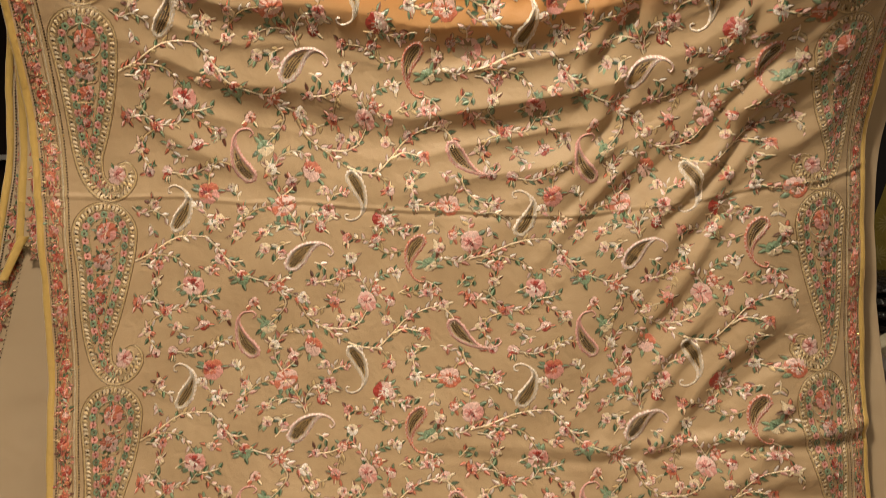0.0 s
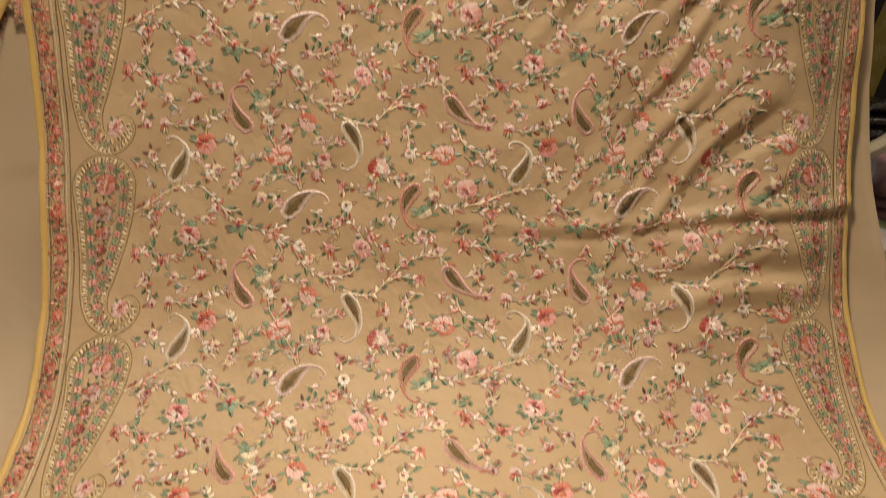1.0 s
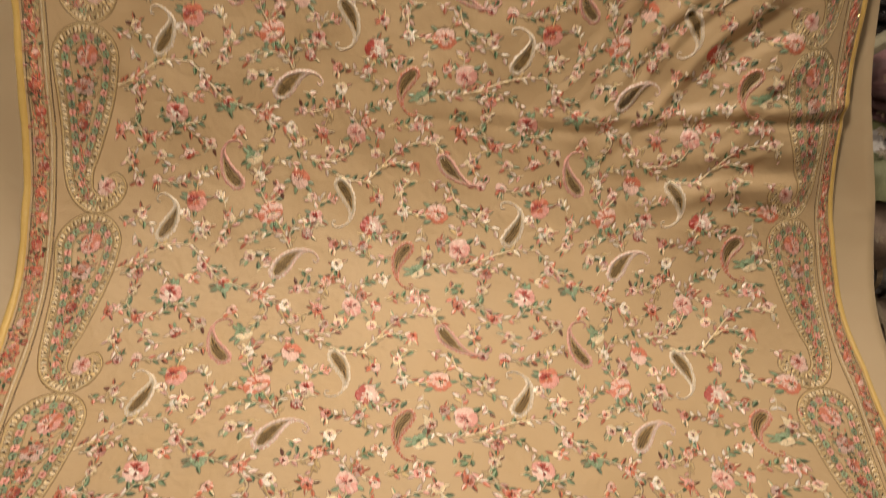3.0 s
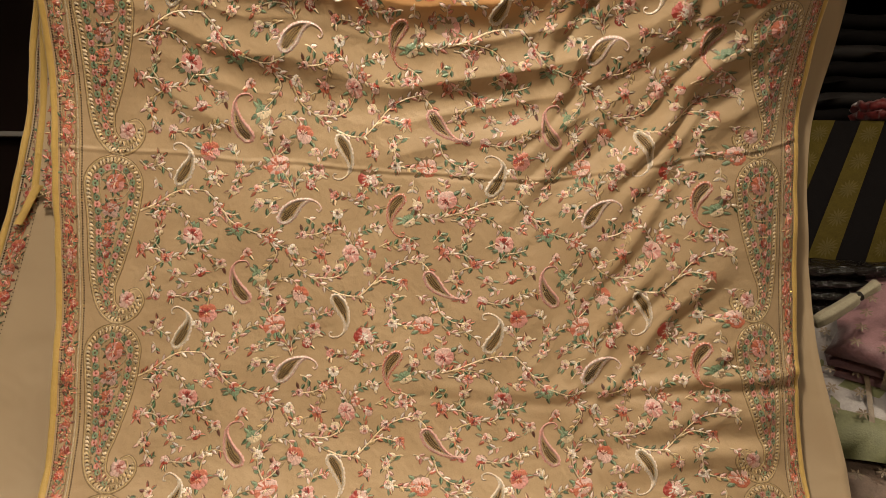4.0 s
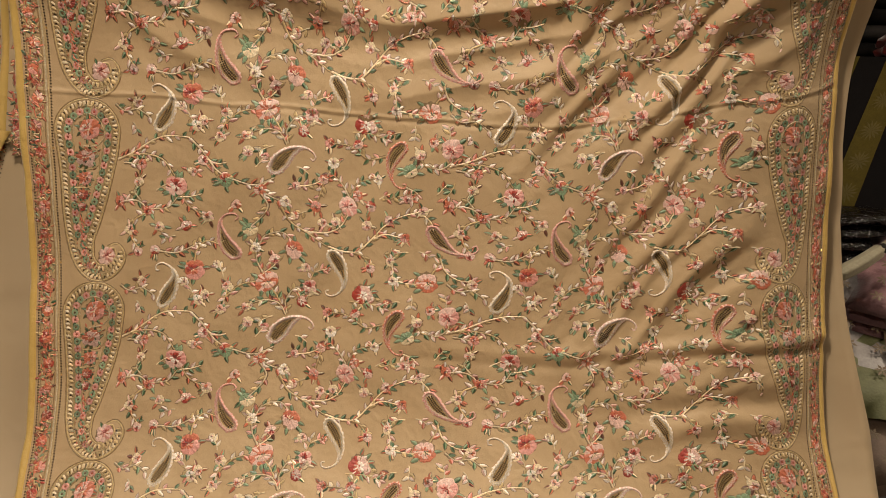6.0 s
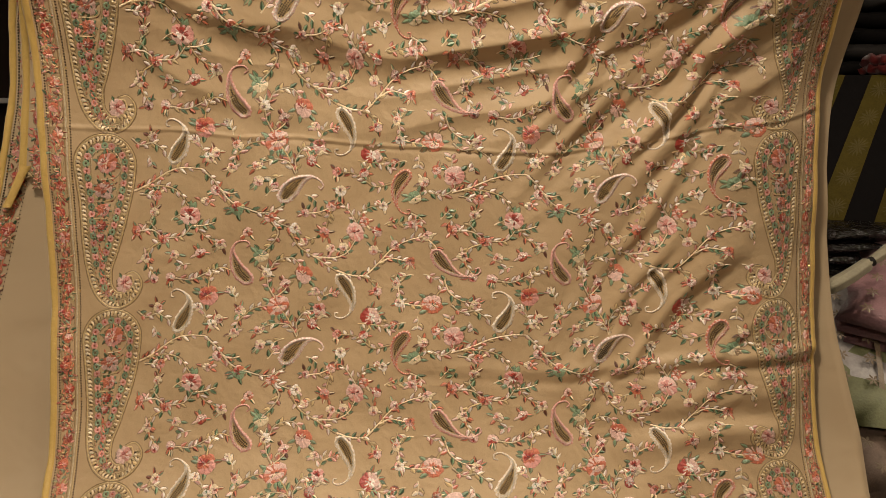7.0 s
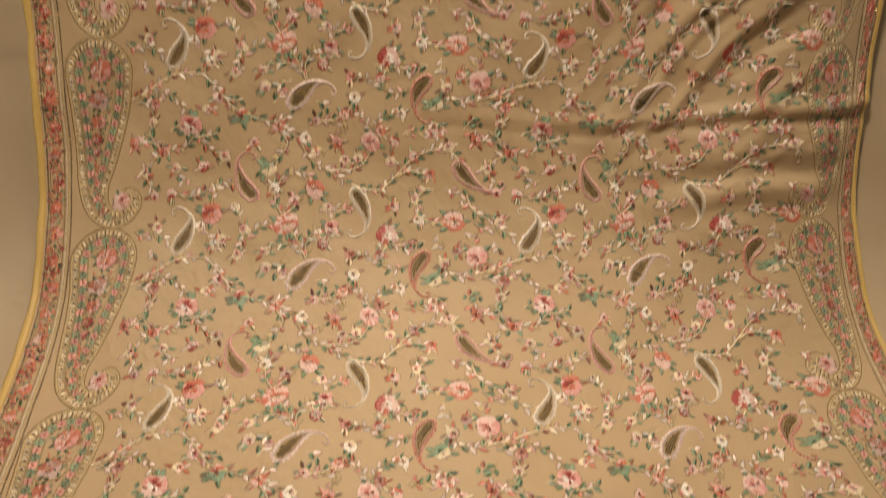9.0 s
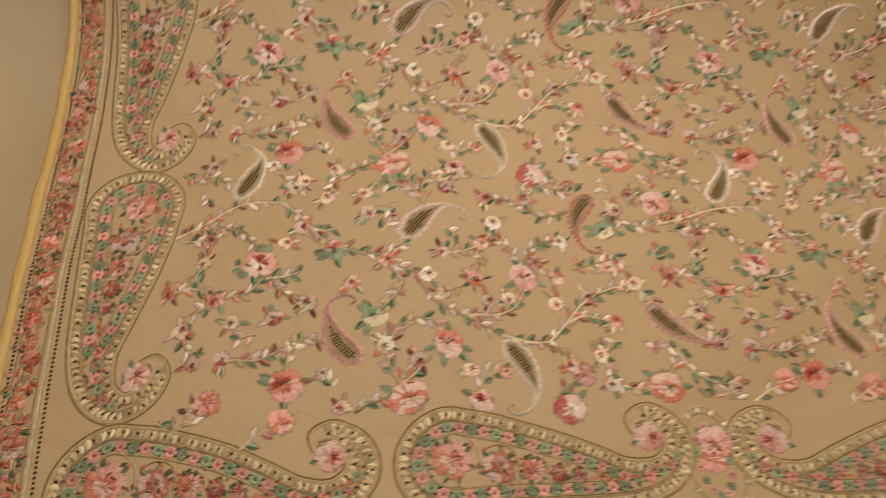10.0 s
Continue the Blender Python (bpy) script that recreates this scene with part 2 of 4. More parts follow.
class Stitch:
    """Raised thread work in chart units (x, y) and metres of height, laid onto the cloth at the end."""

    def __init__(self, place=None):
        self.v, self.f, self.m, self.n = [], [], [], 0
        self.place = place or (lambda p: p)

    def add(self, xy, h, faces, colour):
        xy = self.place(np.asarray(xy, float))
        self.v.append(np.column_stack([xy, np.broadcast_to(h, len(xy))]))
        self.f += [tuple(i + self.n for i in f) for f in faces]
        cols = colour if isinstance(colour, list) else [colour] * len(faces)
        self.m += [ORDER.index(c) for c in cols]
        self.n += len(xy)

    def leaf(self, x, y, angle, length, width, a, b=None, lift=0.0017, blunt=False, root=None):
        b = b or a
        c, s = math.cos(angle), math.sin(angle)
        pts = [(0, 0), (.32, .5), (.36, 0), (.32, -.5), (.7, .36), (.74, 0), (.7, -.36), (1, 0.02)]
        if blunt:
            pts = [(0, 0), (.42, .40), (.45, 0), (.42, -.40), (.86, .46), (.9, 0), (.86, -.46), (1.04, 0)]
        xy = [(x + px * length * c - py * width * s, y + px * length * s + py * width * c) for px, py in pts]
        h = np.array([.3, .2, 1, .2, .2, .85, .2, .25]) * lift
        faces = [(0, 2, 1), (0, 3, 2), (1, 2, 5, 4), (2, 3, 6, 5), (4, 5, 7), (5, 6, 7)]
        if root is not None:
            faces = [tuple(root - self.n if i == 0 else i for i in f) for f in faces]
        # dark rim: the shade round a raised leaf, painted on the cloth
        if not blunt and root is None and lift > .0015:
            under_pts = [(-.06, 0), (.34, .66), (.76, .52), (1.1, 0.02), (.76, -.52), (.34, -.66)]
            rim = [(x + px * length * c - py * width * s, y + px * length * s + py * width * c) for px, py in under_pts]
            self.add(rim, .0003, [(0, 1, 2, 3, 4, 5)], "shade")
        self.add(xy, h, faces, [a, b, a, b, a, b])

    def stem(self, points, width=2.6, colour="cream", taper=0.5, lift=0.0019, n=0):
        p = np.asarray(points, float)
        size = np.linalg.norm(np.diff(p, axis=0), axis=1).sum()
        n = n or max(5, int(size / 3.2))
        c = spline(p, n)
        k = normals(c) * (width / 2 * np.linspace(1, taper, n) * (1 + .22 * (np.arange(n) % 2)))[:, None]
        xy = np.concatenate([c - k, c, c + k])
        h = np.concatenate([np.full(n, .0002), lift * (1 - .25 * (np.arange(n) % 2)), np.full(n, .0002)])
        f = [q for i in range(n - 1) for q in ((i, i + 1, n + i + 1, n + i), (n + i, n + i + 1, 2 * n + i + 1, 2 * n + i))]
        self.add(xy, h, f, colour)
        return c

    def bead(self, x, y, r, colour="dark", lift=0.0020, sides=5):
        a = np.arange(sides) * 2 * math.pi / sides + x * 0.37
        xy = np.vstack([np.column_stack([x + r * np.cos(a), y + r * np.sin(a)]), [(x, y)]])
        self.add(xy, np.r_[np.full(sides, lift * .35), lift], [(i, (i + 1) % sides, sides) for i in range(sides)], colour)

    def ring(self, x, y, r, colour, inner="dark"):
        k = 8
        a = np.arange(k) * 2 * math.pi / k
        e = np.column_stack([np.cos(a), np.sin(a)])
        xy = np.vstack([(x, y) + r * e, (x, y) + r * .72 * e, (x, y) + r * .36 * e])
        h = np.r_[np.full(k, .0003), np.full(k, .0011), np.full(k, .0005)]
        f = [(j * k + i, j * k + (i + 1) % k, (j + 1) * k + (i + 1) % k, (j + 1) * k + i) for j in (0, 1) for i in range(k)]
        self.add(xy, h, f, colour)
        self.bead(x, y, r * .36, inner, .0007, 4)

    def blossom(self, x, y, r, outer, inner, heart, rng, petals=7, root=None):
        """A rose of three rounds of satin petals that meet in one point."""
        turn = rng.uniform(0, 6.28)
        if root is None:
            root = self.n
            self.v.append(np.column_stack([self.place(np.array([[x, y]], float)), [0.0012]]))
            self.n += 1
        # dark scalloped disc that paints shade round the raised petals
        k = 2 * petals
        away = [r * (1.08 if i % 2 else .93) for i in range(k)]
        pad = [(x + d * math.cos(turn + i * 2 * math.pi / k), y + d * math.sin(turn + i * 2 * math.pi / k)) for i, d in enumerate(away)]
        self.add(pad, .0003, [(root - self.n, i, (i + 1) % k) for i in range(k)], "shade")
        ox, oy = .26 * r * math.cos(turn + 2.2), .26 * r * math.sin(turn + 2.2)
        for size, n, cols, lift, off in ((1.0, petals, outer, .0018, 0), (.62, petals - 2, inner, .0027, .7), (.30, max(5, petals // 2), heart, .0034, 1)):
            cx, cy = x + ox * off, y + oy * off
            for i in range(n):
                a = turn + (i + .5 * (size < 1)) * 2 * math.pi / n + rng.uniform(-.12, .12)
                ln = r * size * rng.uniform(.78, 1.10)
                c = cols[int(math.cos(a - turn) > -0.1) % len(cols)]
                d = c if rng.random() > .2 else rng.choice((*cols, "blush"))
                self.leaf(cx, cy, a, ln, ln * min(11.5 / n, 0.95), c, d, lift * rng.uniform(.75, 1.2), True, root)

        return root

    def spray(self, curve, rng, gap=8.5, size=13.5, palette=("coral", "cream", "blush", "teal", "green", "teal", "rust", "gold", "pink", "white", "green", "blush")):
        """Small leaves in pairs along a stem."""
        run = np.r_[0, np.cumsum(np.linalg.norm(np.diff(curve, axis=0), axis=1))]
        s, side = gap * .7, rng.choice((-1, 1))
        while s < run[-1] - 2:
            i = min(int(np.searchsorted(run, s)), len(curve) - 2)
            x, y = curve[i]
            t = math.atan2(*(curve[i + 1] - curve[i])[::-1])
            a, b = rng.choice(palette), rng.choice(palette)
            b = {"teal": "green", "green": "teal", "cream": "white", "coral": "pink", "blush": "white", "rust": "coral", "white": "blush", "pink": "blush"}.get(a, a)
            self.leaf(x, y, t + side * rng.uniform(.55, 1.0), size * rng.uniform(.75, 1.15), size * rng.uniform(.40, .52), a, b)
            side = -side
            s += gap * rng.uniform(.7, 1.3)

    def kept(self, off, x_most=1350.0, y_most=1462.0):
        """The part of the work that stays clear of the borders once it is moved by off."""
        if off[0] + 880 < x_most and off[1] + 600 < y_most:
            return self
        v = np.vstack(self.v)
        fine = (v[:, 0] + off[0] < x_most) & (v[:, 1] + off[1] < y_most)
        out = Stitch()
        out.v, out.n = self.v, self.n
        for f, m in zip(self.f, self.m):
            if all(fine[i] for i in f):
                out.f.append(f), out.m.append(m)
        return out

    def lay(self, name, parent, where=None, label="", kind="", surface=None):
        """One mesh of all that was stitched, under its parent."""
        if not self.f:
            return None
        v = np.vstack(self.v)
        surface = surface or drape
        if where is not None:
            v = v + (*where, 0)
        co = surface((v[:, 0] - MID_X) * UNIT, (v[:, 1] - MID_Y) * UNIT, v[:, 2] * RELIEF)
        me = bpy.data.meshes.new(name)
        me.from_pydata(co.tolist(), [], self.f)
        used = sorted(set(self.m))
        for i in used:
            me.materials.append(T[ORDER[i]])
        me.polygons.foreach_set("material_index", [used.index(i) for i in self.m])
        me.update()
        ob = new(name, me)
        ob.parent = parent
        return tagged(ob, label, "", "", kind)


def contour(axis, widths, inset, cap=13):
    """The outline of a drop-shaped motif round its axis, drawn in by inset."""
    w = np.maximum(widths - inset, 0.0)[:, None]
    k = normals(axis)
    left, right = axis + k * w, axis - k * w
    a0 = math.atan2(k[0][1], k[0][0])
    turn = a0 + np.linspace(0, math.pi, cap + 2)[1:-1]
    head = axis[0] + w[0] * np.column_stack([np.cos(turn), np.sin(turn)])
    return np.vstack([left[::-1], head, right])


def band(st, outer, inner, h0, h1, colour, second=None):
    n = len(outer)
    if second:
        colour = [(colour, second, colour, colour, second)[i % 5] for i in range(n - 1)]
    st.add(np.vstack([outer, inner]), np.r_[np.full(n, h0), np.full(n, h1)], [(i, i + 1, n + i + 1, n + i) for i in range(n - 1)], colour)


def rows_along(curve, gap):
    run = np.r_[0, np.cumsum(np.linalg.norm(np.diff(curve, axis=0), axis=1))]
    s = np.arange(gap / 2, run[-1], gap)
    return np.column_stack([np.interp(s, run, curve[:, 0]), np.interp(s, run, curve[:, 1])])


def paisley_work(axis_points, half, rim, rim2):
    """A field paisley: frilled satin rim, and its beaded net core."""
    body, core = Stitch(), Stitch()
    n = 60
    ax = spline(axis_points, n)
    s = np.r_[0, np.cumsum(np.linalg.norm(np.diff(ax, axis=0), axis=1))]
    s /= s[-1]
    w = half * np.interp(s, [0, .10, .22, .36, .50, .64, 1], [.84, 1, .92, .66, .36, .14, .08])
    frill = 1.1 * np.sin(np.arange(2 * n + 13) * 2.1) + .7 * np.sin(np.arange(2 * n + 13) * 5.3)
    o = contour(ax, w, 0.0)
    k = normals(o)
    o = o + k * frill[:, None] * .8 * np.clip(np.r_[w[::-1], np.full(13, half), w] / half, .2, 1)[:, None]
    band(body, o, contour(ax, w, half * .20), .0003, .0026, rim, rim2)
    band(body, contour(ax, w, half * .20), contour(ax, w, half * .34), .0026, .0013, rim2, rim)
    band(body, contour(ax, w, half * .34), contour(ax, w, half * .44), .0026, .0013, rim, "cream")
    band(body, contour(ax, w, half * .44), contour(ax, w, half * .50), .0022, .0014, "cream", "gold")
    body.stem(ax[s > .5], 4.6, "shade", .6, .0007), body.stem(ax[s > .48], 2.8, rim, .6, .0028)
    inner = contour(ax, w, half * .50)
    m = len(inner)
    core.add(inner, .0005, [(i, i + 1, m - 2 - i, m - 1 - i) for i in range(m // 2 - 1)], "net")
    room = w - half * .51
    run = np.r_[0, np.cumsum(np.linalg.norm(np.diff(ax, axis=0), axis=1))]
    kk = normals(ax)
    for step in np.arange(-half * .46, run[-1], 3.3):
        i = int(np.searchsorted(run, max(step, 0)))
        if i >= n:
            break
        wide = room[i] if step >= 0 else math.sqrt(max(0, room[0] ** 2 - step ** 2))
        base = np.array([np.interp(step, run, ax[:, 0]), np.interp(step, run, ax[:, 1])])
        if step < 0:
            base = ax[0] + (ax[0] - ax[1]) / np.linalg.norm(ax[0] - ax[1]) * -step
        for c in np.arange(-10.2, 10.3, 3.4):
            if abs(c) < wide - .6:
                core.bead(*(base + kk[i] * c), 1.85, "dark", .0019, 4)
    return body, core


def border_paisley_work(rng, place):
    """A tall border paisley with ringed rows, roses inside and a curled tail."""
    st = Stitch(place)
    n = 70
    ax = spline([(0, 0), (-2, 40), (-8, 90), (-16, 140), (-21, 180), (-14, 216), (8, 236), (34, 231), (49, 212), (42, 194), (26, 194)], n)
    s = np.linspace(0, 1, n)
    w = np.interp(s, [0, .1, .2, .3, .4, .5, .6, .7, .8, .9, 1], [55, 50, 42, 33, 24, 19, 16, 14, 11, 7, 3])
    for inset, wd, col in ((0, 1.6, "cord"), (2.4, 2.2, "gold"), (13.2, 2.0, "gold"), (15.0, 1.1, "cord"), (28, 2.0, "gold")):
        c = contour(ax, w, inset, 15)
        good = np.r_[w[::-1] > inset + 1, np.ones(15, bool), w > inset + 1]
        c = c[good]
        st.stem(c, wd, col, 1.0, .0012, len(c))
    for inset, gap in ((8.0, 7.0),):
        c = contour(ax, w, inset, 15)
        c = c[np.r_[w[::-1] > inset + 1, np.ones(15, bool), w > inset + 1]]
        for i, (x, y) in enumerate(rows_along(c, gap)):
            near = np.argmin(np.hypot(*(ax - (x, y)).T))
            a = math.atan2(ax[near][1] - y, ax[near][0] - x)
            st.leaf(x - 4.4 * math.cos(a), y - 4.4 * math.sin(a), a + .25, 10.0, 6.4, rng.choice(("cream", "gold", "cream")), rng.choice(("cream", "gold", "gold")))
            st.leaf(x - 3 * math.cos(a) - 3 * math.sin(a), y - 3 * math.sin(a) + 3 * math.cos(a), a, 9, 4, rng.choice(("cord", "gold", "gold")), "gold", .0009)
            if i % 2:
                st.bead(x + 3.5 * math.sin(a), y - 3.5 * math.cos(a), 1.9)
    c = contour(ax, w, 21, 15)
    c = c[np.r_[w[::-1] > 24, np.ones(15, bool), w > 24]]
    middle = ax[(w <= 24) & (w > 14.5) & (s < .62)]
    for i, (x, y) in enumerate(np.vstack([rows_along(c, 12.4), rows_along(middle, 12.4) + (3.5, 0)])):
        st.ring(x, y, 6.2, ("teal", "pink")[i % 2], ("olive", "red")[i % 2])
        for k in (-1, 1):
            st.leaf(x + rng.uniform(-2, 2), y + 5 * k, k * 1.57 + rng.uniform(-.5, .5), 5.2, 3.0, rng.choice(("green", "olive", "rust", "green")))
    # small filling leaves
    kk = normals(ax)
    for i in range(3, 52):
        for side in (-1, 1):
            if w[i] > 15:
                d = rng.uniform(0, max(w[i] - (25 if w[i] > 30 else 12), 3)) * side
                x, y = ax[i] + kk[i] * d
                st.leaf(x, y, rng.uniform(0, 6.28), rng.uniform(6, 9), 3.4, rng.choice(("green", "rust", "coral", "teal", "gold", "red")), rng.choice(("olive", "coral", "gold")), .0012)
    for x, y, r, cols in ((2, -4, 19, ["coral", "pink"]), (-6, 42, 16, ["coral", "blush"]), (-9, 76, 12, ["pink", "coral"]), (-14, 103, 9, ["coral", "red"]), (-16, 124, 7, ["pink", "red"])):
        for i in range(9):
            a = i * .7 + rng.uniform(-.3, .3)
            st.leaf(x + r * .75 * math.cos(a), y + r * .75 * math.sin(a), a + rng.uniform(-.6, .6), r * .6, 4.6, rng.choice(("green", "teal", "coral", "green")), rng.choice(("teal", "olive")))
        st.blossom(x, y, r, cols, ["blush", "coral"], ["red", "cream"], rng, 11)
        for i in range(4):
            a = rng.uniform(0, 6.28)
            st.leaf(x + r * .3 * math.cos(a), y + r * .3 * math.sin(a), a + 1.2, r * .45, r * .22, rng.choice(("green", "rust", "cream")), None, .0034)
    st.stem([(-10, 24), (14, 22), (27, 4), (18, -20), (-2, -29), (-22, -18), (-25, 4)], 1.9, "cream", .6)
    st.stem([(-24, 62), (8, 60), (16, 44), (10, 28)], 1.7, "gold", .6)
    st.stem([(-26, 92), (0, 90), (4, 72)], 1.6, "gold", .6)
    for x, y in rows_along(spline([(-17, 134), (-20, 165), (-14, 200), (0, 222)], 20), 4.5):
        st.leaf(x + rng.uniform(-3, 3), y, rng.uniform(.6, 1.9), 8.5, 3.6, rng.choice(("coral", "pink", "red", "coral")), "coral")
    st.blossom(24, 208, 15, ["pink", "blush"], ["coral", "pink"], ["red"], rng, 8)
    st.leaf(20, 200, -1.9, 12, 5, "green", "teal")
    return st


def flare(u, v):
    return 0.018 * smooth(0.40, 0.60, u) * smooth(-0.08, -0.42, v) + 0.02 * smooth(0.35, 0.6, u) * smooth(0.35, 0.75, v)


# ---------------------------------------------------------------- the shawl
TOP, END = -0.62, 1.07
shawl = tagged(new("shawl"), "beige crepe shawl with floral and paisley embroidery, hung and spread", "shawl")


def sheet(name, us, vs, surface, material, parent, label="", thick=0.0012):
    uu, vv = np.meshgrid(us, vs)
    co = surface(uu.ravel(), vv.ravel(), -thick / 2)
    a, b = len(us), len(vs)
    me = bpy.data.meshes.new(name)
    me.from_pydata(co.tolist(), [], [(j * a + i, (j + 1) * a + i, (j + 1) * a + i + 1, j * a + i + 1) for j in range(b - 1) for i in range(a - 1)])
    me.polygons.foreach_set("use_smooth", [True] * len(me.polygons))
    me.materials.append(material)
    ob = new(name, me)
    ob.parent = parent
    solid = ob.modifiers.new("thickness", "SOLIDIFY")
    solid.thickness, solid.offset = thick, 0
    return tagged(ob, label), uu.ravel(), vv.ravel()


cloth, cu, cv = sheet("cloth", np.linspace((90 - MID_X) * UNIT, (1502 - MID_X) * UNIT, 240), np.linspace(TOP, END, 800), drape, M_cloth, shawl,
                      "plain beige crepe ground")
# weight of the painted orange light, full above a sagging line
swag_light = cloth.data.attributes.new("swag_light", "FLOAT", "POINT")
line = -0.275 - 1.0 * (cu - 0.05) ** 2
swag_light.data.foreach_set("value", (0.85 * smooth(0.035, -0.06, cv - line)).astype(np.float32))


def binding(name, x_of_v, vs, surface, parent, width=11.0, label="folded yellow silk edge binding"):
    """A rolled yellow edge along the cloth."""
    prof = [(-.5, -.0012), (-.55, .0004), (-.3, .0016), (.1, .0019), (.42, .0014), (.5, .0002)]
    k = len(prof)
    wob = 0.6 * np.sin(vs * 90) + 0.5 * np.sin(vs * 41 + 1)
    pts = []
    for px, ph in prof:
        pts.append(surface((x_of_v(vs) + (px * width + wob * (px < 0)) - MID_X) * UNIT, vs, ph + 0.0002 * np.sin(vs * 150)))
    co = np.stack(pts, 1).reshape(-1, 3)
    me = bpy.data.meshes.new(name)
    me.from_pydata(co.tolist(), [], [(j * k + i, j * k + i + 1, (j + 1) * k + i + 1, (j + 1) * k + i) for j in range(len(vs) - 1) for i in range(k - 1)])
    me.polygons.foreach_set("use_smooth", [True] * len(me.polygons))
    me.materials.append(M_edge)
    ob = new(name, me)
    ob.parent = parent
    return tagged(ob, label)


LONG = np.arange(TOP, END, 0.006)
binding("edge_binding", lambda v: 94 + 0 * v, LONG, drape, shawl)
binding("edge_binding", lambda v: 1498 + 0 * v, LONG, drape, shawl)


def flower_band(x, y0, y1, rng, st, wide=11.0, every=43.6, spread=1.0):
    """A winding garland of small roses between two lines of dark beads."""
    ys = np.arange(y0, y1, 10.9)
    sway = x + wide * .45 * np.sin(ys * 2 * math.pi / (2 * every))
    st.stem(np.column_stack([sway, ys]), 1.8, "coral", 1.0, .001, len(ys) * 2)
    for k, y in enumerate(np.arange(y0 + every / 2, y1, every)):
        side = 1 if k % 2 else -1
        cols = rng.choice((["coral", "pink"], ["red", "coral"], ["coral", "blush"]))
        st.blossom(x + side * wide * .2, y, wide * rng.uniform(.75, .95), cols, ["coral", "pink"], ["red", "cream"], rng, 7)
        for i in range(int(34 * spread)):
            a = rng.uniform(0, 6.28)
            c = rng.choice(("coral", "red", "coral", "gold", "teal", "green", "pink", "rust"))
            st.leaf(x + rng.uniform(-.95, .8) * wide, y + rng.uniform(6, every - 4), a, rng.uniform(7, 12), 4.4, c, rng.choice((c, "coral", "gold")))


def bead_line(x, y0, y1, st, gap=4.6, r=1.75):
    for i, y in enumerate(np.arange(y0, y1, gap)):
        st.bead(x, y, r, "sequin" if (i * 37) % 41 == 0 else "dark", .0016, 4)


Y0, Y1 = MID_Y + TOP / UNIT, MID_Y + END / UNIT
rng = random.Random(5)
for flip in (False, True):
    put = (lambda p: np.column_stack([1592 - p[:, 0], p[:, 1]])) if flip else None
    g = Stitch(put)
    flower_band(117, Y0, Y1, rng, g)
    g.lay("garland_band", shawl, label="narrow band of coral and green embroidered roses", kind="stuff")
    g = Stitch(put)
    bead_line(104, Y0, Y1, g), bead_line(140, Y0, Y1, g)
    g.lay("bead_trim", shawl, label="lines of tiny dark beads", kind="stuff")
    g = Stitch(put)
    for x, c, w in ((107.5, "cord", 1.4), (129.5, "cord", 1.5), (133, "cream", 2.4), (136.5, "gold", 1.6)):
        g.stem([(x, y) for y in np.arange(Y0, Y1, 30)], w, c, 1.0, .001, int((Y1 - Y0) / 10))
    g.lay("couched_cord", shawl, label="cream and gold couched cords")

# tall paisleys down both borders
for row in range(-2, 4):
    for flip in (False, True):
        at = (lambda r: lambda p: np.column_stack([p[:, 0] + 197, p[:, 1] + 276 + CELL_Y * r]))(row)
        if flip:
            at = (lambda r: lambda p: np.column_stack([1395 - p[:, 0], p[:, 1] + 290 + CELL_Y * r]))(row)
        border_paisley_work(random.Random(11), at).lay("border_paisley", shawl, label="tall curled border paisley with ringed dots and roses")

# lying paisleys along the end
ENDS = [(205, 1), (532, 1), (1085, -1), (1400, -1)]
for hx, way in ENDS:
    at = (lambda h, s: lambda p: np.column_stack([h + s * p[:, 1] * 1.03, 1528 - p[:, 0] * 1.03 - (30 if h < 300 or h > 1300 else 6) * np.clip(1 - p[:, 1] / 200, 0, 1)]))(hx, way)
    border_paisley_work(random.Random(12), at).lay("border_paisley", shawl, label="long lying paisley of the end border")
g = Stitch()
for inset in (0, 7):
    a = np.linspace(0, 6.28, 24)
    g.stem(np.column_stack([808 + (34 - inset) * np.cos(a), 1530 + (58 - inset) * np.sin(a)]), 2, "gold", 1, .0012, 30)
for i, a in enumerate(np.linspace(0, 6.28, 16)[:-1]):
    g.leaf(808 + 26 * math.cos(a), 1530 + 50 * math.sin(a), a, 8, 5, "cream", "white")
    g.ring(808 + 15 * math.cos(a), 1530 + 36 * math.sin(a), 4.6, "pink" if i % 2 else "teal", "rust")
g.blossom(808, 1530, 13, ["coral", "pink"], ["red", "coral"], ["cream"], rng, 7)
g.lay("oval_motif", shawl, label="oval medallion in the middle of the end border")
g = Stitch()
for y, c in ((1600, "gold"), (1606, "cream"), (1638, "cream")):
    g.stem([(x, y) for x in range(100, 1500, 40)], 2, c, 1, .001, 160)
g.lay("couched_cord", shawl)
g = Stitch(lambda p: np.column_stack([p[:, 1], p[:, 0]]))
flower_band(1622, 110, 1490, rng, g)
g.lay("garland_band", shawl, kind="stuff")

